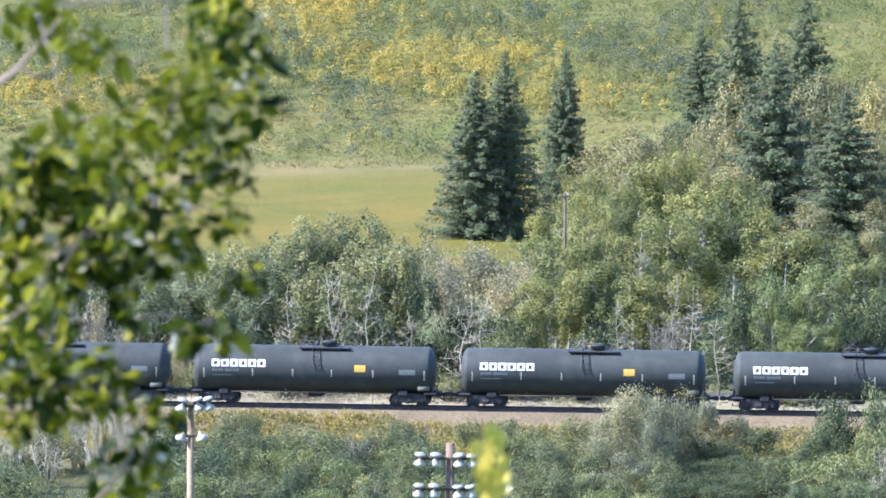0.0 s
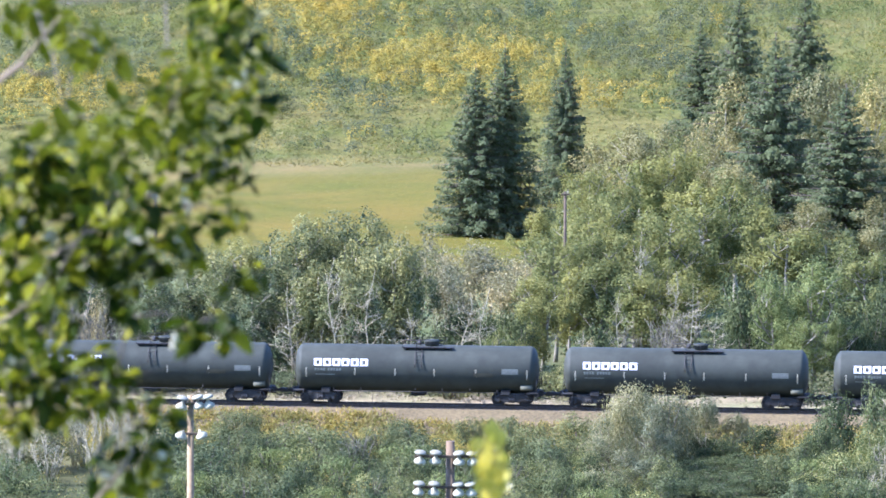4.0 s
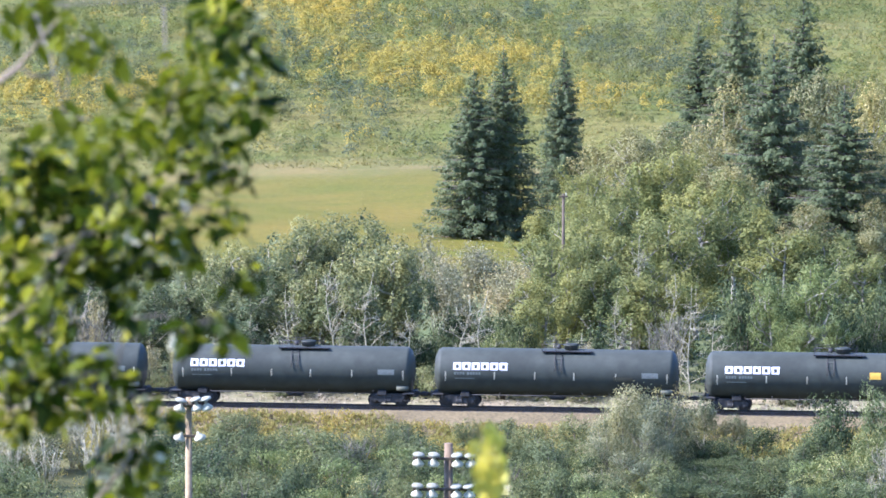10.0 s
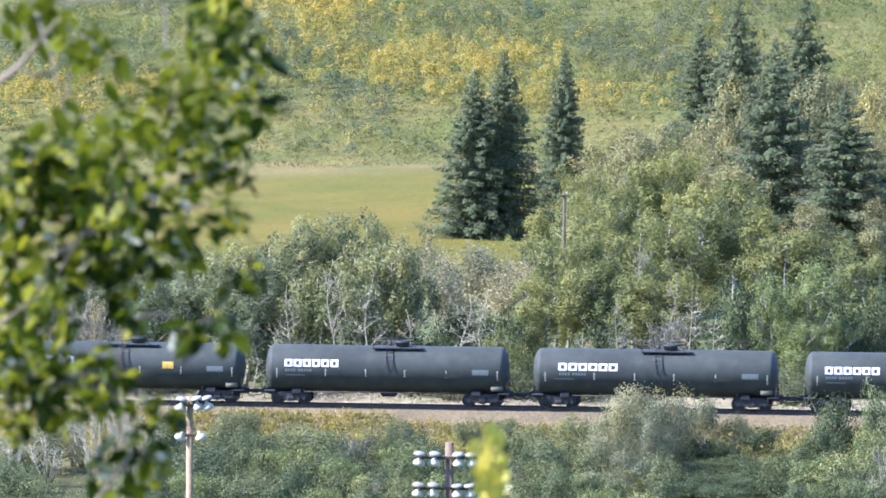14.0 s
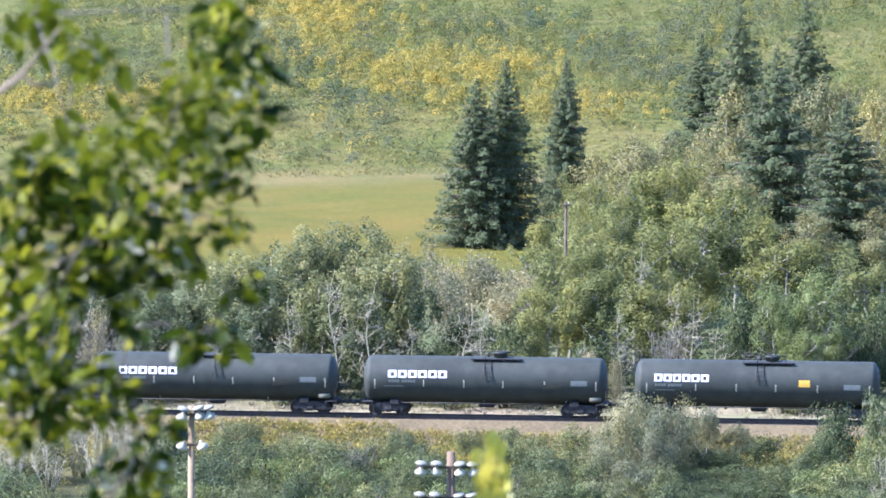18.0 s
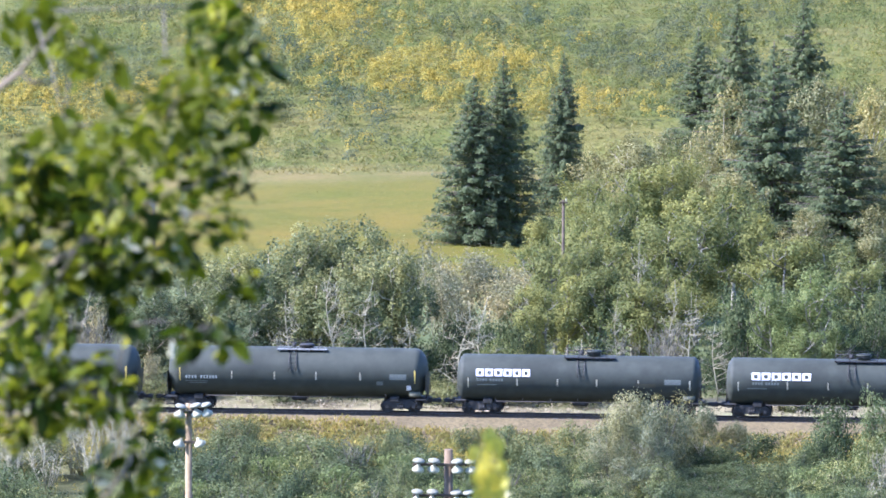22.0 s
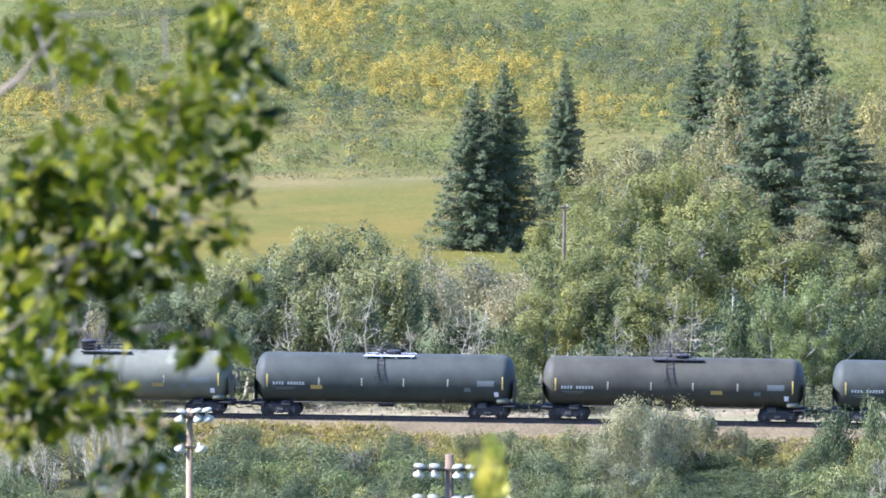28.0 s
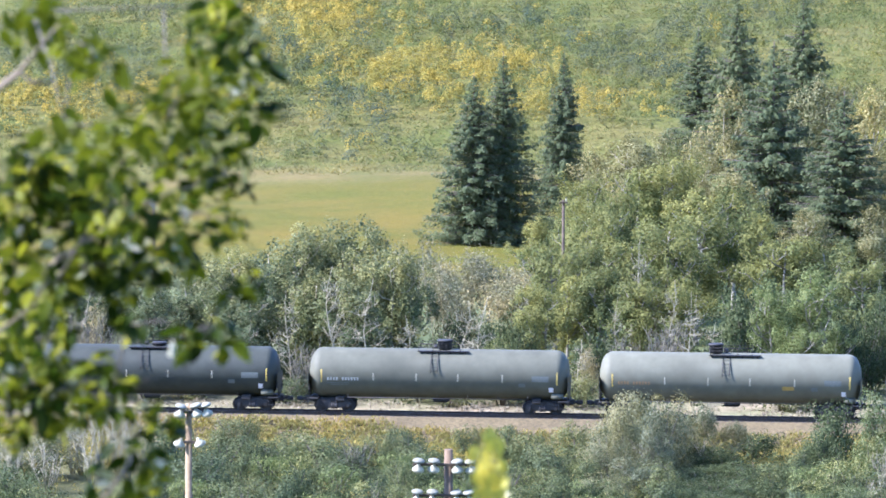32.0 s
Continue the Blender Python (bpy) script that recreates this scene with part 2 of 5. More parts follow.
# near-black and cream ends paint shaded and glinting leaves into the greens
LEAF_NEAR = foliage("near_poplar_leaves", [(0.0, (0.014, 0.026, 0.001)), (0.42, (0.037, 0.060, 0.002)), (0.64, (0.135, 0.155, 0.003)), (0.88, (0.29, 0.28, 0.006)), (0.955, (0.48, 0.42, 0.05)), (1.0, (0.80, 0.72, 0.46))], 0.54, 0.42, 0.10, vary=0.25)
LEAF_SPRIG = foliage("yellow_green_sapling_leaves", [(0.0, (0.276, 0.259, 0.008)), (0.5, (0.530, 0.454, 0.014)), (1.0, (0.817, 0.713, 0.218))], 0.5, 0.3, 0.5, vary=0.1)

# ================= mesh helpers =================


def part(name, bm, material, parent=None, label="", at=None):
    me = bpy.data.meshes.new(name)
    bm.to_mesh(me)
    bm.free()
    me.materials.append(material)
    ob = new(name, me)
    ob.parent = parent
    if at is not None:
        ob.matrix_basis = at
    if label:
        tagged(ob, label)
    return ob


def again(ob, parent, at):
    """A further piece on the same mesh."""
    o = new(ob.name.split(".")[0], ob.data)
    o.parent = parent
    o.matrix_basis = at
    if "label" in ob:
        o["label"] = ob["label"]
    return o


def empty(name, m):
    ob = new(name)
    ob.empty_display_size = 0.3
    ob.matrix_basis = m
    return ob


def box(bm, x0, x1, y0, y1, z0, z1, bevel=0.0):
    m = Matrix.Translation(((x0 + x1) / 2, (y0 + y1) / 2, (z0 + z1) / 2)) @ Matrix.Diagonal((x1 - x0, y1 - y0, z1 - z0, 1))
    vs = bmesh.ops.create_cube(bm, size=1.0, matrix=m)["verts"]
    if bevel:
        es = {e for v in vs for e in v.link_edges}
        bmesh.ops.bevel(bm, geom=list(es), offset=bevel, segments=1, affect="EDGES", profile=0.5)


def tube(bm, points, radii, seg=6):
    """A tapered, bent tube along points."""
    rings = []
    pts = [Vector(p) for p in points]
    for i, p in enumerate(pts):
        d = (pts[min(i + 1, len(pts) - 1)] - pts[max(i - 1, 0)]).normalized()
        side = d.orthogonal().normalized()
        up = d.cross(side)
        r = radii[i] if hasattr(radii, "__len__") else radii
        rings.append([bm.verts.new(p + (side * math.cos(a) + up * math.sin(a)) * r) for a in (2 * math.pi * k / seg for k in range(seg))])
    for a, b in zip(rings, rings[1:]):
        for k in range(seg):
            f = bm.faces.new((a[k], a[(k + 1) % seg], b[(k + 1) % seg], b[k]))
            f.smooth = True
    bm.faces.new(rings[0][::-1])
    bm.faces.new(rings[-1])


def lathe(bm, profile, seg=32, axis="Z", smooth=True):
    """A turned body from (along, radius) pairs."""
    rings = []
    for h, r in profile:
        ring = []
        for k in range(seg):
            a = 2 * math.pi * k / seg
            c, s = math.cos(a) * r, math.sin(a) * r
            ring.append(bm.verts.new((c, s, h) if axis == "Z" else ((h, c, s) if axis == "X" else (c, h, s))))
        rings.append(ring)
    for a, b in zip(rings, rings[1:]):
        for k in range(seg):
            bm.faces.new((a[k], a[(k + 1) % seg], b[(k + 1) % seg], b[k])).smooth = smooth
    bm.faces.new(rings[0][::-1])
    bm.faces.new(rings[-1])
    bmesh.ops.recalc_face_normals(bm, faces=bm.faces)


rs = np.random.RandomState(7)


def blades(name, centres, length, width, material, up=0.0, out=None, outward=0.0, bend=0.15, seed=1, facing=None, stray=0.65):
    """One mesh of many small four-cornered leaves, at the given centres."""
    r = np.random.RandomState(seed)
    n = len(centres)
    d = r.normal(size=(n, 3))
    d /= np.linalg.norm(d, axis=1)[:, None]
    if out is not None:
        d = d * (1 - outward) + out * outward
    d[:, 2] += up
    d /= np.linalg.norm(d, axis=1)[:, None] + 1e-9
    s = np.cross(d, r.normal(size=(n, 3)))
    s /= np.linalg.norm(s, axis=1)[:, None] + 1e-9
    nrm = np.cross(d, s)
    if facing is not None:
        nrm = facing + r.normal(size=(n, 3)) * stray
        nrm /= np.linalg.norm(nrm, axis=1)[:, None] + 1e-9
        d = np.cross(nrm, s) if out is None else d - nrm * (d * nrm).sum(1)[:, None]
        d /= np.linalg.norm(d, axis=1)[:, None] + 1e-9
        s = np.cross(d, nrm)
    length = np.asarray(length, float).reshape(-1, 1) if hasattr(length, "__len__") else length
    width = np.asarray(width, float).reshape(-1, 1) if hasattr(width, "__len__") else width
    le = length * r.uniform(0.6, 1.35, size=(n, 1))
    wi = width * r.uniform(0.6, 1.35, size=(n, 1))
    c = np.asarray(centres)
    v = np.empty((n, 4, 3))
    v[:, 0] = c - d * le * 0.5
    v[:, 1] = c + s * wi * 0.5 + nrm * wi * bend
    v[:, 2] = c + d * le * 0.5
    v[:, 3] = c - s * wi * 0.5 + nrm * wi * bend
    me = bpy.data.meshes.new(name)
    me.vertices.add(4 * n)
    me.vertices.foreach_set("co", v.reshape(-1))
    me.loops.add(4 * n)
    me.loops.foreach_set("vertex_index", np.arange(4 * n, dtype=np.int32))
    me.polygons.add(n)
    me.polygons.foreach_set("loop_start", np.arange(0, 4 * n, 4, dtype=np.int32))
    me.polygons.foreach_set("loop_total", np.full(n, 4, dtype=np.int32))
    me.update(calc_edges=True)
    me.materials.append(material)
    return me


# ================= the lie of the land =================
TRACK_TURN = -5.0
ALONG = Vector((math.cos(radians(5)), -math.sin(radians(5)), 0))
TOWARD = Vector((-math.sin(radians(5)), -math.cos(radians(5)), 0))
MID = Vector((0, 423.7, 0))
RAIL_Z = 0.2


def smooth(a, b, x):
    t = np.clip((np.asarray(x, float) - a) / (b - a), 0, 1)
    return t * t * (3 - 2 * t)


def land(x, y):
    """Height of the ground: bluff, river flat, the railway's bank, meadow, hillside."""
    x, y = np.asarray(x, float), np.asarray(y, float)
    q = (x - MID.x) * TOWARD.x + (y - MID.y) * TOWARD.y
    z = 44.4 * (1 - smooth(6, 120, y)) - 1.5
    z = z + np.interp(q, [-14.0, -10.0, -1.0, 1.7, 4.8, 7.5], [1.2, 0.95, 0.85, 1.0, -0.3, 0.0])
    hill = np.clip(y - 664, 0, None)
    z = z + 0.10 * hill * smooth(0, 40, hill) * (1 - 0.55 * smooth(300, 900, hill)) - 0.045 * hill * smooth(900, 2500, hill)
    wave = 0.5 * np.sin(x * 0.035 + 1.0) * np.sin(y * 0.021) + 0.25 * np.sin(x * 0.11 + y * 0.07)
    return z + wave * (smooth(520, 640, y) + 0.5 * smooth(430, 520, y)) * 0.8


def spread(edges):
    return np.concatenate([np.linspace(a, b, n, endpoint=False) for a, b, n in edges] + [[edges[-1][1]]])


def build_ground():
    xs = spread([(-4000, -400, 16), (-400, -90, 24), (-90, 90, 110), (90, 400, 24), (400, 4000, 16)])
    ys = spread([(-1500, -40, 8), (-40, 130, 34), (130, 360, 16), (360, 460, 130), (460, 900, 130), (900, 1500, 24), (1500, 4500, 12)])
    gx, gy = np.meshgrid(xs, ys)
    gz = land(gx, gy)
    co = np.stack([gx, gy, gz], -1).reshape(-1, 3)
    nx, ny = len(xs), len(ys)
    i = (np.arange(ny - 1)[:, None] * nx + np.arange(nx - 1)[None]).reshape(-1)
    faces = np.stack([i, i + 1, i + nx + 1, i + nx], 1)
    me = bpy.data.meshes.new("ground")
    me.from_pydata(co.tolist(), [], faces.tolist())
    me.polygons.foreach_set("use_smooth", np.ones(len(faces), bool))
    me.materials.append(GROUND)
    ob = new("ground", me)
    tagged(ob, "rough valley ground of dry grass rising to a shrubby hillside", "ground", kind="structure")


build_ground()


def on_track(s, q, z):
    return MID + ALONG * s + TOWARD * q + Vector((0, 0, z))


def along_strip(name, section, s0, s1, n, material):
    """A long body with the given cross section (q, z), lying along the line."""
    bm = bmesh.new()
    prev = None
    for i in range(n + 1):
        s = s0 + (s1 - s0) * i / n
        ring = [bm.verts.new(on_track(s, q, z)) for q, z in section]
        if prev:
            for k in range(len(ring) - 1):
                bm.faces.new((prev[k], ring[k], ring[k + 1], prev[k + 1]))
        prev = ring
    bmesh.ops.recalc_face_normals(bm, faces=bm.faces)
    return part(name, bm, material)


def build_track():
    b = along_strip("track_ballast", [(4.8, -1.70), (3.4, -0.98), (2.2, -0.26), (1.75, 0.0), (0.95, 0.0), (0.85, -0.05), (-0.85, -0.05), (-0.95, 0.0), (-1.75, 0.0), (-2.2, -0.28), (-3.4, -0.85)], -460, 460, 300, GRAVEL)
    tagged(b, "bank of pale brown crushed stone ballast under the railway", "ballast", kind="structure")
    prof = [(0.07, 0.0), (0.07, 0.02), (0.012, 0.03), (0.012, 0.14), (0.036, 0.15), (0.036, 0.19), (-0.036, 0.19), (-0.036, 0.15),
            (-0.012, 0.14), (-0.012, 0.03), (-0.07, 0.02), (-0.07, 0.0)]
    for side in (0.755, -0.755):
        r = along_strip("rail", [(q + side, z + 0.01) for q, z in prof], -460, 460, 60, RAIL)
        tagged(r, "dark rusty steel rail on wooden ties", "rail", "rails of the line", "structure")
    bm = bmesh.new()
    for i in range(-260, 320):
        s = i * 0.52
        m = Matrix.Translation(on_track(s, 0, -0.075)) @ pose(0, 0, 0, 0, 0, TRACK_TURN) @ Matrix.Diagonal((0.22, 2.55, 0.17, 1))
        bmesh.ops.create_cube(bm, size=1.0, matrix=m)
    tagged(part("railway_ties", bm, TIE), "dark weathered wooden ties bedded in ballast", "ties", kind="stuff")


build_track()

# ================= the tank cars =================
DISTANCE = [0.0, 10.8479, -0.025288, 0.0011696, -1.7458e-5]


def run(t):
    """Metres that the train has gone by t seconds."""
    return sum(c * t ** i for i, c in enumerate(DISTANCE))


def car_pose(s):
    return Matrix.Translation(on_track(s, 0, RAIL_Z)) @ pose(0, 0, 0, 0, 0, TRACK_TURN)


def tank_mesh(length, radius, dome):
    bm = bmesh.new()
    h = length / 2
    prof = []
    for i in range(9):
        a = math.pi / 2 * i / 8
        prof.append((-h + dome * (1 - math.sin(a)), max(radius * math.cos(a) ** 0.8, 0.02) if i else radius))
    prof = prof[::-1]
    body = [(-h + dome + (length - 2 * dome) * i / 6, radius) for i in range(1, 6)]
    prof = prof + body + [(-x, r) for x, r in prof[::-1]]
    lathe(bm, prof, 44, "X")
    return bm


def on_shell(bm, x0, x1, z0, z1, radius, zc, lift=0.012, rows=3):
    """A thin sheet that follows the near side of the shell, between heights z0 and z1."""
    grid = []
    for i in range(rows + 1):
        z = z0 + (z1 - z0) * i / rows
        y = -math.sqrt(max(radius ** 2 - (z - zc) ** 2, 0.01)) - lift
        grid.append((bm.verts.new((x0, y, z)), bm.verts.new((x1, y, z))))
    for a, b in zip(grid, grid[1:]):
        bm.faces.new((a[0], a[1], b[1], b[0]))


def bogie_parts(car, x, cache):
    """A two-axle truck under one end of a car."""
    tr = part("truck", bolster_mesh(), STEEL, car, "", pose(x, 0, 0)) if "truck" not in cache else again(cache["truck"], car, pose(x, 0, 0))
    cache.setdefault("truck", tr)
    wheels = []
    for y in (-1.02, 1.02):
        if "side_frame" not in cache:
            cache["side_frame"] = part("side_frame", side_frame_mesh(), STEEL, tr, "", pose(0, y, 0))
        else:
            again(cache["side_frame"], tr, pose(0, y, 0))
    for dx in (-0.89, 0.89):
        if "wheelset" not in cache:
            cache["wheelset"] = part("wheelset", wheelset_mesh(), STEEL, tr, "dark steel wheelset", pose(dx, 0, 0.457))
            w = cache["wheelset"]
        else:
            w = again(cache["wheelset"], tr, pose(dx, 0, 0.457))
        wheels.append((w, dx))
    return wheels


def bolster_mesh():
    bm = bmesh.new()
    box(bm, -0.2, 0.2, -1.15, 1.15, 0.42, 0.84, 0.03)
    lathe(bm, [(0.70, 0.32), (0.80, 0.32)], 16)
    return bm


def side_frame_mesh():
    bm = bmesh.new()
    outline = [(-1.16, 0.60), (-1.12, 0.46), (-0.70, 0.42), (-0.46, 0.30), (0.46, 0.30), (0.70, 0.42), (1.12, 0.46), (1.16, 0.60),
               (1.02, 0.76), (0.60, 0.90), (-0.60, 0.90), (-1.02, 0.76)]
    a = [bm.verts.new((x, -0.08, z)) for x, z in outline]
    b = [bm.verts.new((x, 0.08, z)) for x, z in outline]
    bm.faces.new(a)
    bm.faces.new(b[::-1])
    n = len(a)
    for i in range(n):
        bm.faces.new((a[i], b[i], b[(i + 1) % n], a[(i + 1) % n]))
    for x in (-0.89, 0.89):
        lathe_at(bm, x, -0.17, 0.457, 0.11, 0.1)
    for x in (-0.14, 0.0, 0.14):
        tube(bm, [(x, -0.1, 0.26), (x, -0.1, 0.6)], 0.055, 8)
    bmesh.ops.recalc_face_normals(bm, faces=bm.faces)
    return bm


def lathe_at(bm, x, y, z, r, depth):
    tube(bm, [(x, y, z), (x, y + depth, z)], r, 12)


def wheelset_mesh():
    bm = bmesh.new()
    for y in (-0.755, 0.755):
        o = 1 if y > 0 else -1
        lathe(bm, [(y - 0.065 * o, 0.487), (y - 0.04 * o, 0.487), (y - 0.035 * o, 0.457), (y + 0.065 * o, 0.45), (y + 0.065 * o, 0.39),
                   (y + 0.02 * o, 0.36), (y + 0.02 * o, 0.16), (y + 0.09 * o, 0.14), (y + 0.09 * o, 0.03)], 20, "Y", False)
    tube(bm, [(0, -1.0, 0), (0, 1.0, 0)], 0.085, 10)
    for a in range(4):
        t = a * math.pi / 2
        tube(bm, [(0.26 * math.cos(t), -0.79, 0.26 * math.sin(t)), (0.26 * math.cos(t), -0.75, 0.26 * math.sin(t))], 0.04, 6)
    return bm


SHARED = {}


def shared(key, name, maker, material, parent, m, label=""):
    if key in SHARED:
        return again(SHARED[key], parent, m)
    SHARED[key] = part(name, maker(), material, parent, label, m)
    return SHARED[key]


def made(fn):
    def go():
        bm = bmesh.new()
        fn(bm)
        return bm
    return go


def platform_shape(bm, a, b, w):
    for y in (-w, w):
        box(bm, a, b, y - 0.28, y + 0.28, -0.03, 0.03)
    for x in (a, b - 0.12):
        box(bm, x, x + 0.12, -w, w, -0.05, 0.025)
    for x in np.linspace(a + 0.2, b - 0.2, 4):
        for y in (-w, w):
            box(bm, x - 0.03, x + 0.03, y - 0.2, y + 0.2, -0.3, -0.03)


def railing_shape(bm, a, b):
    for h in (0.28, 0.5):
        tube(bm, [(a, 0, h), (b, 0, h)], 0.018, 5)
    for x in np.linspace(a, b, 4):
        tube(bm, [(x, 0, 0.0), (x, 0, 0.5)], 0.018, 5)


def ladder_shape(bm, radius, zc, z0, z1, sgn):
    def skin(z):
        return sgn * (math.sqrt(max(radius ** 2 - (z - zc) ** 2, 0.02)) + 0.09)
    zs = np.linspace(z0, z1, 7)
    for x in (-0.23, 0.23):
        tube(bm, [(x, skin(z), z) for z in zs], 0.032, 6)
    for z in np.linspace(z0 + 0.12, z1 - 0.1, 6):
        tube(bm, [(-0.23, skin(z), z), (0.23, skin(z), z)], 0.015, 5)


def end_sill_shape(bm):
    box(bm, -2.5, 0.45, -0.24, 0.24, 0.68, 1.02, 0.02)
    box(bm, -0.55, 0.2, -1.45, 1.45, 0.92, 0.99, 0.01)
    box(bm, -2.3, -1.7, -1.25, 1.25, 0.80, 1.12, 0.03)
    for y in (-1.42, 1.42):
        box(bm, -0.5, 0.15, y - 0.03, y + 0.03, 0.45, 0.5)
        for x in (-0.5, 0.15):
            tube(bm, [(x, y, 0.47), (x, y, 0.95)], 0.02, 5)


def coupler_shape(bm):
    box(bm, 0.0, 0.55, -0.09, 0.09, 0.72, 0.92, 0.02)
    box(bm, 0.45, 0.85, -0.17, 0.17, 0.68, 0.96, 0.05)
    tube(bm, [(0.1, -0.3, 0.75), (0.4, -0.32, 0.5), (0.75, -0.3, 0.55)], 0.03, 5)


def end_rail_shape(bm):
    for y in (-1.4, -0.5, 0.5, 1.4):
        tube(bm, [(0.1, y, 0.98), (0.1, y, 2.0)], 0.02, 5)
    tube(bm, [(0.1, -1.4, 2.0), (0.1, 1.4, 2.0)], 0.022, 5)
    for z in (1.3, 1.65):
        tube(bm, [(0.1, -1.4, z), (0.1, -0.95, z)], 0.016, 5)


def brake_wheel_shape(bm):
    for k in range(16):
        a, b = 2 * math.pi * k / 16, 2 * math.pi * (k + 1) / 16
        tube(bm, [(0, 0.27 * math.cos(a), 0.27 * math.sin(a)), (0, 0.27 * math.cos(b), 0.27 * math.sin(b))], 0.02, 4)
    for k in range(3):
        a = 2 * math.pi * k / 3
        tube(bm, [(0, 0, 0), (0, 0.27 * math.cos(a), 0.27 * math.sin(a))], 0.015, 4)


def side_rail_shape(bm, a, b):
    tube(bm, [(a, 0, 0), (b, 0, 0)], 0.03, 6)
    for x in np.linspace(a, b, 7):
        tube(bm, [(x, 0, 0), (x, 0, 0.22)], 0.018, 5)


def shield_shape(bm, radius, zc, h):
    """The lower half of an end, a curved protective plate."""
    seg = 14
    for k in range(seg):
        a0, a1 = math.pi + math.pi * k / seg, math.pi + math.pi * (k + 1) / seg
        q = [(0.0, 0.0, zc), (0.0, radius * math.cos(a0), zc + radius * math.sin(a0)), (0.0, radius * math.cos(a1), zc + radius * math.sin(a1))]
        vs = [bm.verts.new((-0.06 * (i > 0), p[1], p[2])) for i, p in enumerate(q)]
        ws = [bm.verts.new((-0.06 * (i > 0) + 0.03, p[1], p[2])) for i, p in enumerate(q)]
        bm.faces.new(vs)
        bm.faces.new(ws[::-1])
        bm.faces.new((vs[1], vs[2], ws[2], ws[1]))
    bmesh.ops.remove_doubles(bm, verts=bm.verts, dist=0.001)
    bmesh.ops.recalc_face_normals(bm, faces=bm.faces)


def emblem_block(bm, x0, w, z0, h, radius, zc):
    """A plain hollow block of the emblem."""
    t = 0.118
    on_shell(bm, x0, x0 + w, z0 + h - t, z0 + h, radius, zc)
    on_shell(bm, x0, x0 + w, z0 + 0.02, z0 + t, radius, zc)
    on_shell(bm, x0, x0 + 0.145, z0 + t, z0 + h - t, radius, zc)
    on_shell(bm, x0 + w - 0.145, x0 + w, z0 + t, z0 + h - t, radius, zc)


def sheet(key, name, rects, R, zc, material, car, label=""):
    for i, r in enumerate(rects):
        shared((key, R, i), name, made(lambda bm: on_shell(bm, *r, R, zc)), material, car, pose(0, 0, 0), label)


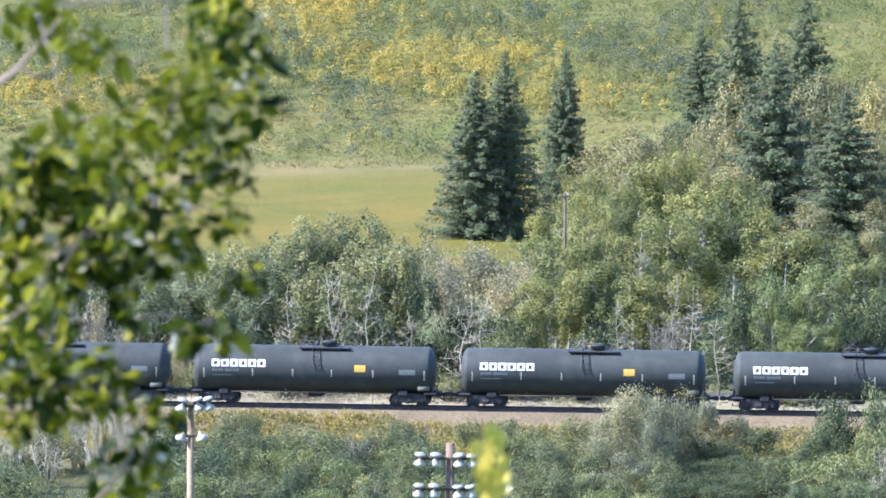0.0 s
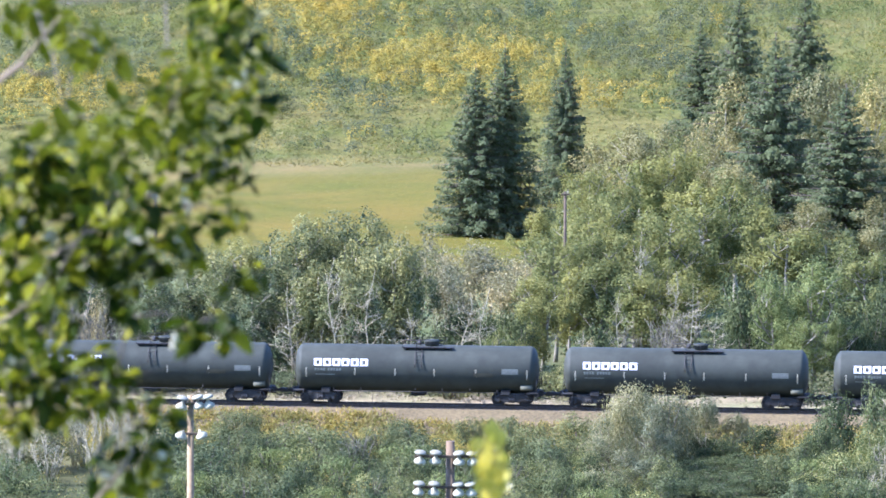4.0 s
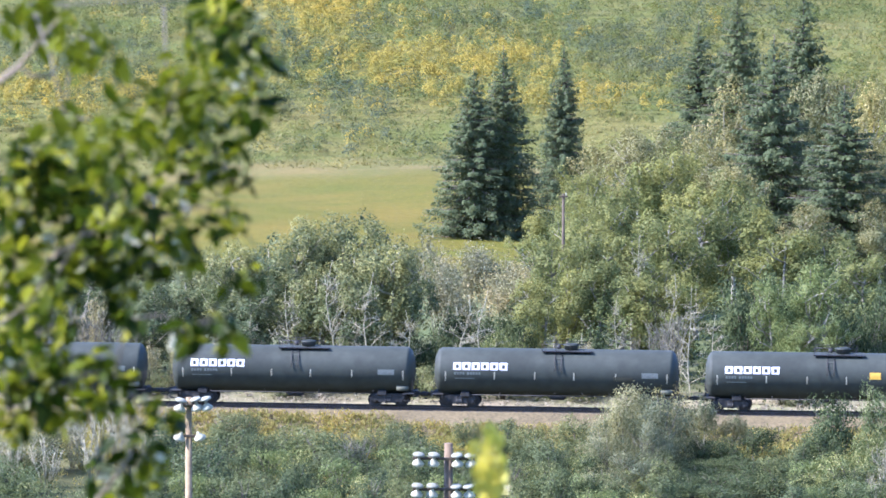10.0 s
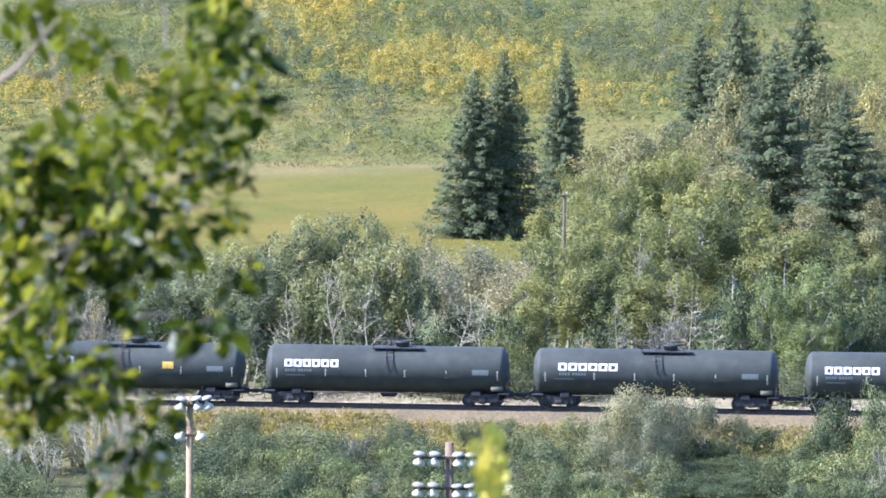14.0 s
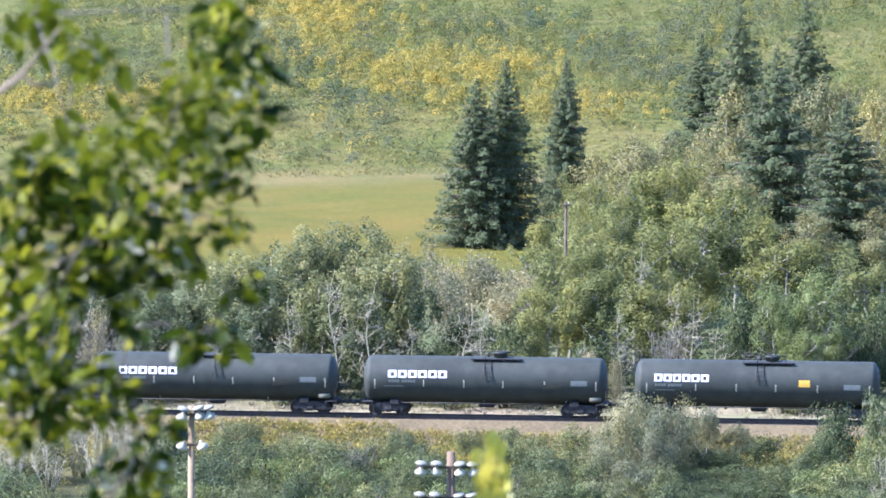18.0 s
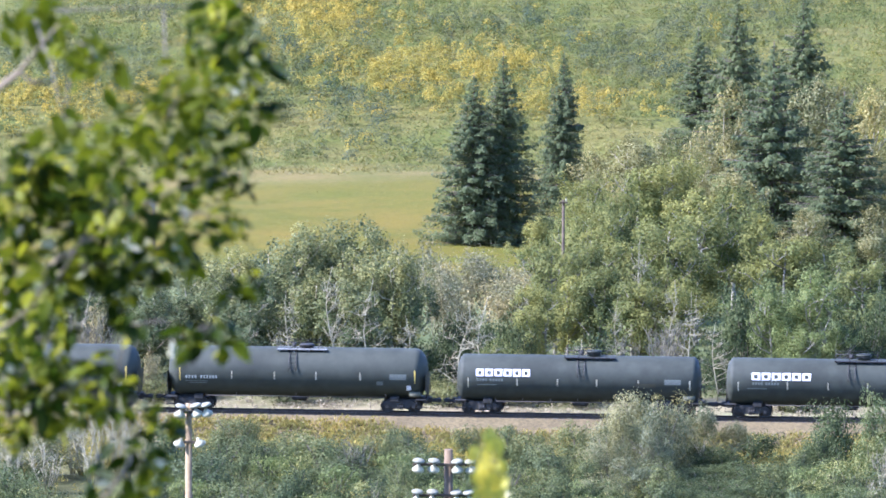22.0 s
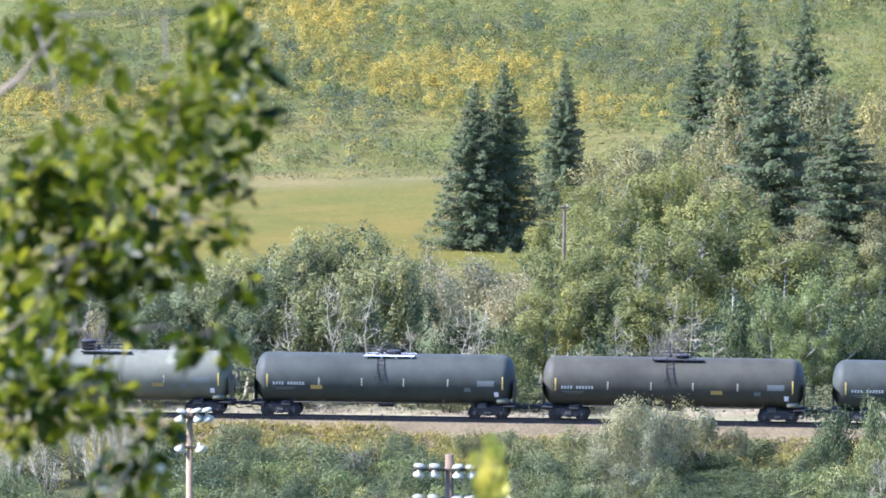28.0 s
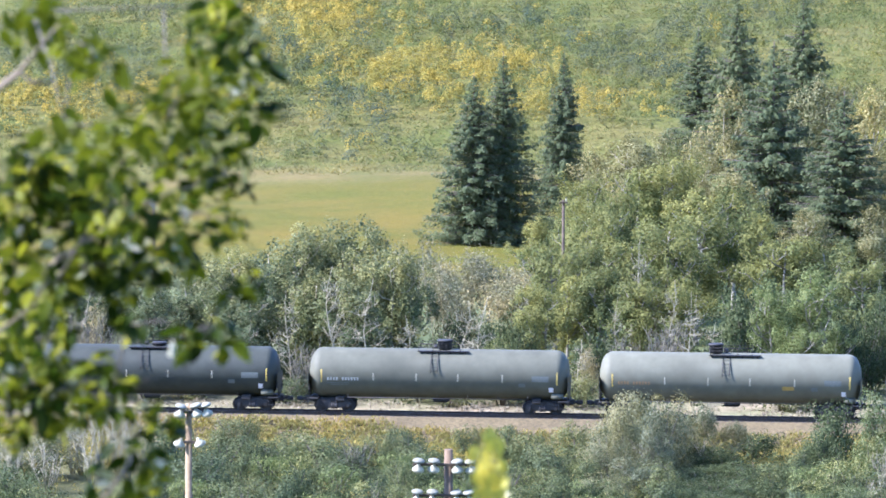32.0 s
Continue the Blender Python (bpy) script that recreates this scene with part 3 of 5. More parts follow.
def tank_car(k, s0, look_of):
    """One car of the train; look_of names its paint and its markings."""
    big = look_of["big"]
    L, R, zc, dome = (17.5, 1.66, 2.63, 0.85) if big else (16.4, 1.57, 2.42, 0.55)
    paint = look_of["paint"]
    car = empty("tank_car", car_pose(s0))
    tagged(car, look_of["label"], "tank car", "tank cars of the train")
    shared(("tank", big, paint.name), "tank", lambda: tank_mesh(L, R, dome), paint, car, pose(0, 0, zc))
    wheels = []
    for sgn in (-1, 1):
        m = pose(sgn * (L / 2 - 0.15), 0, 0, 0, 0, 0 if sgn > 0 else 180)
        shared("end_sill", "end_sill", made(end_sill_shape), STEEL, car, m)
        c = shared("coupler", "coupler", made(coupler_shape), STEEL, car, pose(sgn * (L / 2 + 0.05), 0, 0, 0, 0, 0 if sgn > 0 else 180))
        shared("end_railing", "end_railing", made(end_rail_shape), STEEL, car, m)
        wheels += bogie_parts(car, sgn * (L / 2 - 1.75), SHARED)
        if big:
            shared(("shield", paint.name), "head_shield", made(lambda bm: shield_shape(bm, R * 0.98, zc, 1.0)), paint, car,
                   pose(sgn * (L / 2 + 0.03), 0, 0, 0, 0, 0 if sgn > 0 else 180))
    shared("brake_wheel", "brake_wheel", made(brake_wheel_shape), STEEL, car, pose(L / 2 + 0.22, -0.6, 1.75))
    for y in (-1.42, 1.42):
        shared(("side_rail", big), "side_handrail", made(lambda bm: side_rail_shape(bm, -L / 2 + 2.7, L / 2 - 2.7)), STEEL, car,
               pose(0, y, zc - R + 0.02 + 0.08))
    shared("reservoir", "air_reservoir", made(lambda bm: lathe(bm, [(-0.42, 0.05), (-0.38, 0.19), (0.38, 0.19), (0.42, 0.05)], 14, "X")),
           TANK_GREY if not big else STEEL, car, pose(L / 2 - 0.75, -1.2, 1.30))
    # fittings on top
    ptop = zc + R
    px = 0.7 if not big else 0.25
    plat = shared(("platform", look_of["deck"].name), "top_platform", made(lambda bm: platform_shape(bm, -1.65, 1.75, 0.72)), look_of["deck"], car,
                  pose(px, 0, ptop - 0.10))
    for y in (-0.97, 0.97):
        shared("railing", "railing", made(lambda bm: railing_shape(bm, -1.6, 1.2)), STEEL, plat, pose(0, y, 0.02))
    shift, rise = look_of.get("housing", (0.28, 0.22))
    shared(("housing", paint.name, rise), "manway_housing",
           made(lambda bm: lathe(bm, [(-0.3, 0.46), (rise, 0.46), (rise, 0.52), (rise + 0.08, 0.52), (rise + 0.13, 0.44)], 22)), STEEL if big else TANK_BLACK, car,
           pose(px + shift, 0, ptop))
    shared("valve", "valve_bonnet", made(lambda bm: lathe(bm, [(-0.1, 0.14), (0.2, 0.14), (0.26, 0.08)], 12)), STEEL, car, pose(px - 0.55, 0.1, ptop))
    for y in (-1, 1):
        shared(("ladder", big, y), "ladder", made(lambda bm: ladder_shape(bm, R, zc, zc + 0.18, zc + R * 0.98, y)), STEEL, car, pose(px - 0.5, 0, 0))
    shared(("skid", big), "outlet_skid", made(lambda bm: box(bm, -0.55, 0.55, -0.35, 0.35, -0.28, 0.1, 0.12)), STEEL, car, pose(0.1, 0, zc - R))
    # markings on the near side
    lo = -L / 2
    for f, (fx, tall) in enumerate(((0.05, 1), (0.25, 0), (0.415, 0), (0.575, 0), (0.745, 0), (0.955, 1))):
        zt = zc + (0.10 if not big else 0.12) + (0.2 if tall and big else 0)
        zb = zc - 0.40 - (0.15 if tall else 0)
        shared(("strip", big, f), "reflective_strip", made(lambda bm: on_shell(bm, lo + L * fx, lo + L * fx + 0.075, zb, zt, R, zc)),
               STRIP_YELLOW if tall and big else STRIP, car, pose(0, 0, 0))
    if look_of["emblem"]:
        w = look_of["emblem"]
        x0 = lo + (1.38 if w < 3.9 else 1.75)
        for i in range(6):
            bw = w / 6
            shared(("emblem", w, i), "emblem_block", made(lambda bm: emblem_block(bm, x0 + i * bw, bw * 0.83, zc + 0.20, 0.50, R, zc)), WHITE, car,
                   pose(0, 0, 0), "plain white block of the owner's emblem")
        sheet(("num", w), "mark_bar", [(x0 + 0.05 + j * 0.19 + (0.12 if j > 3 else 0), x0 + 0.17 + j * 0.19 + (0.12 if j > 3 else 0), zc - 0.11, zc + 0.07) for j in range(9)],
              R, zc, DULL, car, "small faded mark")
        sheet("fine", "stencil_bar", [(x0 + 0.1, x0 + 1.4, zc - 0.38, zc - 0.32)], R, zc, DULL, car, "faint stencilled line")
        sheet("data", "data_panel", [(lo + 14.0, lo + 15.1, zc - 0.20, zc + 0.16)], R, zc, DULL, car, "dull grey data panel")
    else:
        x0 = lo + 1.3
        ink = RUST if paint is TANK_PALE else FADED
        sheet(("bignum", ink.name), "mark_bar", [(x0 + j * 0.20 + (0.2 if j > 3 else 0), x0 + 0.12 + j * 0.20 + (0.2 if j > 3 else 0), zc - 0.40, zc - 0.19) for j in range(10)],
              R, zc, ink, car, "small painted mark")
        sheet("bigfine", "stencil_bar", [(x0, x0 + 1.5, zc - 0.60, zc - 0.55), (x0 + 0.2, x0 + 1.4, zc - 0.72, zc - 0.67)], R, zc, DULL, car)
        sheet("bigdata", "data_panel", [(lo + L * 0.86, lo + L * 0.925, zc - 0.34, zc + 0.05)], R, zc, DULL, car, "grey data panel")
        sheet("bigbox", "test_panel", [(lo + L * 0.81, lo + L * 0.835, zc - 0.72, zc - 0.45)], R, zc, DULL, car)
        sheet("placard", "placard", [(lo + L * 0.925, lo + L * 0.942, zc - 1.05, zc - 0.72)], R, zc, WHITE, car, "small white placard")
    if look_of["panel"] == "yellow":
        sheet("yellow", "yellow_panel", [(lo + 11.0, lo + 11.75, zc - 0.04, zc + 0.42)], R, zc, YELLOW, car, "bright yellow panel")
    elif look_of["panel"] == "dirty":
        sheet("dirty", "dark_panel", [(lo + 12.1, lo + 13.4, zc - 0.42, zc - 0.14)], R, zc, TANK_BROWN, car, "dirty brown panel")
    elif look_of["panel"]:
        f = look_of["panel"]
        sheet(("ochre", f), "yellow_panel", [(lo + L * f, lo + L * f + 0.78, zc - 0.66, zc - 0.40)], R, zc, OCHRE, car, "dirty yellow panel")
    return car, wheels


def build_train():
    black = dict(big=False, paint=TANK_BLACK, deck=STEEL, label="black tank car with a white block emblem, rolling on rails")
    plain = dict(black, emblem=3.72, panel="")
    dirty = dict(black, emblem=3.72, panel="dirty")
    panel = dict(black, emblem=3.72, panel="yellow", label="black tank car with white emblem and yellow panel, rolling on rails")
    wide = dict(black, emblem=4.05, panel="dirty", label="black tank car with a wide white block emblem, rolling on rails")
    other = dict(big=True, emblem=0, deck=STEEL, housing=(0.3, 0.08))
    list_of = [(-2, 19.57, plain), (-1, 1.29, panel), (0, -16.79, panel), (1, -34.86, plain), (2, -52.94, dirty), (3, -70.94, dirty), (4, -89.14, panel),
               (5, -107.33, dirty), (6, -125.04, plain), (7, -143.21, wide), (8, -161.26, dirty), (9, -179.14, panel), (10, -197.37, wide),
               (11, -215.57, wide), (12, -233.64, dirty),
               (13, -253.12, dict(other, paint=TANK_DARK, panel=0, deck=GREY_STEEL, label="dark grey tank car with a pale top platform, rolling on rails")),
               (14, -272.61, dict(other, paint=TANK_DARK, panel=0.70, label="dark grey tank car with a dirty yellow panel, rolling on rails")),
               (15, -291.97, dict(other, paint=TANK_BROWN, panel=0.645, label="brownish black tank car with white marks, rolling on rails")),
               (16, -311.37, dict(other, paint=TANK_DARK, panel=0.22, deck=WHITE, label="dark tank car with a white top platform, rolling on rails")),
               (17, -330.51, dict(other, paint=TANK_PALE, panel=0.70, housing=(-1.25, 0.50), label="pale grey tank car with yellow strips, rolling on rails")),
               (18, -350.05, dict(other, paint=TANK_GREY, panel=0, housing=(0.1, 0.50), label="grey tank car with a dark top ladder, rolling on rails")),
               (19, -369.60, dict(other, paint=TANK_DARK, panel=0, label="dark grey tank car with faded white marks, rolling on rails"))]
    out = []
    for k, left, look_of in list_of:
        s0 = left + (8.75 if look_of["big"] else 8.2)
        out.append((s0, *tank_car(k, s0, look_of)))
    return out


TRAIN = build_train()

# ================= trees and shrubs =================


def broadleaf(seed, height, width, leaves, leaf_mat, bark, leaf=0.15, low=0.16, clumps=44, name="aspen_tree"):
    """A tree: bent trunk, limbs, and a crown of clumped leaves with gaps."""
    r = random.Random(seed)
    nr = np.random.RandomState(seed)
    root = empty(name, pose(0, 0, 0))
    bm = bmesh.new()
    lean = [r.uniform(-0.06, 0.06), r.uniform(-0.06, 0.06)]
    spine = [Vector((lean[0] * z + 0.12 * math.sin(z * 0.9 + seed), lean[1] * z + 0.1 * math.cos(z * 0.7 + seed), z)) for z in np.linspace(-0.3, height * 0.8, 9)]
    r0 = 0.016 * height
    tube(bm, spine, [r0 * (1 - 0.1 * i) for i in range(9)], 7)
    part("trunk", bm, bark, root)
    tips = []
    for i in range(9):
        k = r.uniform(0.28, 0.86)
        base = spine[0].lerp(spine[-1], k)
        a = r.uniform(0, 6.283)
        reach = width * 0.5 * r.uniform(0.65, 1.1) * (1.15 - 0.6 * abs(k - 0.5))
        tip = base + Vector((math.cos(a) * reach, math.sin(a) * reach, height * r.uniform(0.10, 0.24)))
        tip.z = min(tip.z, 0.9 * height)
        mid = base.lerp(tip, 0.5) + Vector((r.uniform(-0.2, 0.2), r.uniform(-0.2, 0.2), -0.03 * height))
        bm = bmesh.new()
        tube(bm, [base, mid, tip], [r0 * 0.45, r0 * 0.28, r0 * 0.08], 5)
        for j in range(3):
            p = base.lerp(tip, r.uniform(0.4, 0.9))
            e = p + Vector((r.uniform(-0.8, 0.8), r.uniform(-0.8, 0.8), r.uniform(0.3, 1.0)))
            e.z = min(e.z, 0.93 * height)
            tube(bm, [p, p.lerp(e, 0.5) + Vector((0.08, 0, 0)), e], [r0 * 0.2, r0 * 0.13, r0 * 0.05], 4)
            tips.append(e)
        part("limb", bm, bark, root)
        tips.append(tip)
    cs = []
    while len(cs) < clumps:
        p = nr.uniform(-1, 1, 3)
        if np.dot(p, p) > 1:
            continue
        z = height * (low + (0.90 - low) * (p[2] * 0.5 + 0.5))
        f = 0.72 + 0.4 * math.sin(z * 2.1 + seed) * 0.5 + 0.3 * math.sin(math.atan2(p[1], p[0]) * 3 + seed)
        if math.hypot(p[0], p[1]) > 0.35 or r.random() < 0.4:
            cs.append((p[0] * width * 0.5 * f, p[1] * width * 0.5 * f, z))
    cs += [tuple(spine[-1]), tuple(spine[-2])] + [tuple(t) for t in tips]
    cs = np.array(cs)
    size = nr.uniform(0.34, 0.85, len(cs)) * (width / 4.0)
    size[clumps:] *= 0.6
    pick = nr.choice(len(cs), leaves, p=size ** 2 / (size ** 2).sum())
    off = nr.normal(size=(leaves, 3))
    off *= (nr.uniform(0.15, 1.0, leaves) ** 0.4 * nr.choice((1.0, 1.0, 1.0, 1.25), leaves) / np.linalg.norm(off, axis=1))[:, None]
    off *= np.array([0.8, 0.8, 1.25]) * size[pick][:, None]
    pts = cs[pick] + off
    face = off / (np.linalg.norm(off, axis=1)[:, None] + 1e-6) + np.array([0, 0, 0.3]) + 2.0 * cs[pick] * np.array([1, 1, 0]) / width
    crown = new("crown", blades("crown", pts, leaf, leaf * 0.72, leaf_mat, seed=seed, facing=face, stray=0.42))
    crown.parent = root
    return root


def spruce(seed, height, width, dense=True):
    """A spruce: straight trunk and whorls of boughs that droop and lift their tips, hung with sprays of needles."""
    r = random.Random(seed)
    root = empty("spruce_tree", pose(0, 0, 0))
    bm = bmesh.new()
    tube(bm, [(0, 0, -0.3), (0.03, 0, height * 0.5), (0, 0, height)], [height * 0.014, height * 0.009, 0.015], 8)
    part("trunk", bm, BARK_DARK, root)
    cen, out, face, big = [], [], [], []
    wood = bmesh.new()
    z = height * 0.03
    while z < height * 0.975:
        f = 1 - z / height
        reach = width * 0.5 * f ** 0.86 * min(1.0, 0.84 + z / height * 2.0)
        n = (9 if f > 0.25 else 7) if dense else (9 if f > 0.25 else 7)
        a0 = r.uniform(0, 6.28)
        for i in range(n):
            a = a0 + 6.283 * i / n + r.uniform(-0.3, 0.3)
            ln = max(reach * r.choice((0.70, 0.9, 1.0, 1.0, 1.12) if dense else (0.55, 0.8, 1.0, 1.12, 1.3)) * r.uniform(0.9, 1.1), 0.16)
            lift = 0.55 - 1.05 * min(1.0, f * 1.5) + r.uniform(-0.12, 0.12)
            d = Vector((math.cos(a), math.sin(a), 0))
            side = Vector((-d.y, d.x, 0))
            z0 = z + r.uniform(-0.15, 0.15)

            def along(q):
                return d * ln * q + Vector((0, 0, z0 + ln * (lift * q * 0.62 + 0.24 * q * q * f)))
            if ln > 0.9:
                tube(wood, [along(0.0), along(0.5), along(0.95)], [0.04, 0.025, 0.01], 3)
            for j in range(max(5, int(ln * (46 if dense else 50)))):
                q = 0.10 + 0.92 * r.random() ** 0.72
                sd = r.uniform(-1, 1)
                wd = 0.08 + ln * 0.30 * (1.06 - q)
                c = along(q) + side * sd * wd + Vector((0, 0, -0.30 * abs(sd) * wd - r.uniform(0.0, 0.10) * (1 + ln)))
                cen.append(c)
                out.append((d * 0.75 + side * sd * 0.8 + Vector((0, 0, -0.35 + 0.3 * q))).normalized())
                face.append((d * 0.62 + side * sd * 0.45 + Vector((0, 0, 0.72))).normalized())
                big.append(0.13 + 0.13 * min(1.0, ln / 1.8))
        z += (0.24 + 0.24 * f) if dense else (0.26 + 0.31 * f)
    part("bough_wood", wood, BARK_DARK, root)
    big = np.array(big)
    crown = new("needles", blades("needles", np.array([c[:] for c in cen]), big, big * 0.42, NEEDLES, out=np.array([o[:] for o in out]), outward=0.75, seed=seed,
                                  facing=np.array([o[:] for o in face]), stray=0.34))
    crown.parent = root
    return root


def bush(seed, leaf_mat, bark, leaves=4000, leaf=0.13, name="bush"):
    """A many-stemmed bush one metre high and wide, to be scaled."""
    r = random.Random(seed)
    nr = np.random.RandomState(seed)
    root = empty(name, pose(0, 0, 0))
    H, W = 3.0, 4.0
    ends = []
    for i in range(7):
        a, l = r.uniform(0, 6.283), r.uniform(0.5, 1.6)
        e = Vector((math.cos(a) * l, math.sin(a) * l, H * r.uniform(0.5, 0.86)))
        bm = bmesh.new()
        tube(bm, [(0.15 * math.cos(a), 0.15 * math.sin(a), -0.15), (e.x * 0.4, e.y * 0.4, e.z * 0.55), e], [0.05, 0.035, 0.01], 5)
        part("stem", bm, bark, root)
        ends.append(tuple(e))
    cs = []
    while len(cs) < 36:
        p = nr.uniform(-1, 1, 3)
        if p @ p < 1:
            cs.append((p[0] * W / 2.4, p[1] * W / 2.4, H * (0.42 + 0.40 * p[2])))
    cs = np.array(cs + ends)
    size = nr.uniform(0.32, 0.78, len(cs))
    pick = nr.choice(len(cs), leaves, p=size ** 2 / (size ** 2).sum())
    off = nr.normal(size=(leaves, 3))
    off *= (nr.uniform(0.15, 1.0, leaves) ** 0.4 * nr.choice((1.0, 1.0, 1.0, 1.3), leaves) / np.linalg.norm(off, axis=1))[:, None]
    off *= np.array([1, 1, 0.75]) * size[pick][:, None]
    pts = cs[pick] + off
    pts[:, 2] = np.abs(pts[:, 2])
    face = off / (np.linalg.norm(off, axis=1)[:, None] + 1e-6) + np.array([0, 0, 0.15]) + 2.4 * (cs[pick] - np.array([0, 0, H * 0.42])) * np.array([1, 1, 0.7]) / W
    fo = new("foliage", blades("foliage", pts, leaf, leaf * 0.6, leaf_mat, seed=seed, facing=face, stray=0.38))
    fo.parent = root
    return root


def bare_shrub(seed, bark, height=5.0, width=3.0, stems=9, leaves=0, leaf_mat=None, name="bare_shrub", reach=0.7):
    """A dying shrub: many pale upright stems that fork, with few leaves."""
    r = random.Random(seed)
    root = empty(name, pose(0, 0, 0))
    tips = []
    for i in range(stems):
        a, l = r.uniform(0, 6.283), width * 0.5 * r.uniform(0.2, 1.0)
        e = Vector((math.cos(a) * l, math.sin(a) * l, height * r.uniform(0.6, 1.0)))
        b = Vector((e.x * 0.12, e.y * 0.12, -0.15))
        m = b.lerp(e, 0.5) + Vector((r.uniform(-0.2, 0.2), r.uniform(-0.2, 0.2), 0))
        bm = bmesh.new()
        tube(bm, [b, m, e], [0.038, 0.027, 0.012], 5)
        for j in range(8):
            p = m.lerp(e, r.uniform(-0.2, 0.9))
            q = p + Vector((r.uniform(-reach, reach), r.uniform(-reach, reach), r.uniform(0.3, 1.1)))
            tube(bm, [p, p.lerp(q, 0.5) + Vector((r.uniform(-0.1, 0.1), 0, 0.05)), q], [0.022, 0.017, 0.008], 4)
            tips.append(q)
        part("stem", bm, bark, root)
        tips.append(e)
    if leaves:
        nr = np.random.RandomState(seed)
        t = np.array([tuple(p) for p in tips])
        pts = t[nr.randint(0, len(t), leaves)] + nr.normal(size=(leaves, 3)) * 0.42
        fo = new("foliage", blades("foliage", pts, 0.17, 0.11, leaf_mat, seed=seed))
        fo.parent = root
    return root


def bare_tree(seed, bark, height=8.0, width=4.0, name="bare_tree"):
    """A dead pale tree: one bent trunk with crooked side limbs and twigs."""
    r = random.Random(seed)
    root = empty(name, pose(0, 0, 0))
    spine = [Vector((0.25 * math.sin(z * 0.7 + seed), 0.2 * math.cos(z * 0.9 + seed), z)) for z in np.linspace(-0.2, height, 8)]
    bm = bmesh.new()
    tube(bm, spine, [0.055 * (1.02 - i / 7.5) + 0.007 for i in range(8)], 7)
    part("trunk", bm, bark, root)
    for i in range(18):
        k = r.uniform(0.18, 0.95)
        b = spine[int(k * 6)].lerp(spine[int(k * 6) + 1], k * 6 % 1)
        a, l = r.uniform(0, 6.283), width * 0.5 * r.uniform(0.5, 1.05) * (1.2 - 0.7 * k)
        e = b + Vector((math.cos(a) * l, math.sin(a) * l * 0.7, l * r.uniform(-0.15, 0.75)))
        m = b.lerp(e, 0.5) + Vector((r.uniform(-0.15, 0.15), 0, r.uniform(-0.05, 0.25)))
        bm = bmesh.new()
        tube(bm, [b, m, e], [0.032, 0.022, 0.010], 5)
        for j in range(9):
            p = m.lerp(e, r.uniform(-0.3, 0.95))
            q = p + Vector((r.uniform(-0.6, 0.6), r.uniform(-0.5, 0.5), r.uniform(-0.25, 0.75)))
            tube(bm, [p, p.lerp(q, 0.5) + Vector((0, 0, r.uniform(-0.1, 0.15))), q], [0.016, 0.012, 0.006], 3)
        part("limb", bm, bark, root)
    return root


def planted(protos, spots, h0, w0, label, category, group, seed=3, wide=1.0):
    """Sets a tree of a kind at each spot (x, y, height, width)."""
    r = random.Random(seed)
    for i, (x, y, h, w) in enumerate(spots):
        src = protos[i % len(protos)]
        w = w * wide
        h = h * (1 + 0.35 * (wide - 1))
        z = float(land(x, y)) - 0.05
        m = pose(x, y, z, 0, 0, r.uniform(0, 360)) @ Matrix.Diagonal((w / w0, w / w0, h / h0, 1))
        if "used" in src:
            ob = copy_thing(src, m @ Matrix.Diagonal((*[1 / c for c in src.scale], 1)))
        else:
            src["used"] = 1
            src.matrix_basis = m
            ob = src
        tagged(ob, label, category, group)



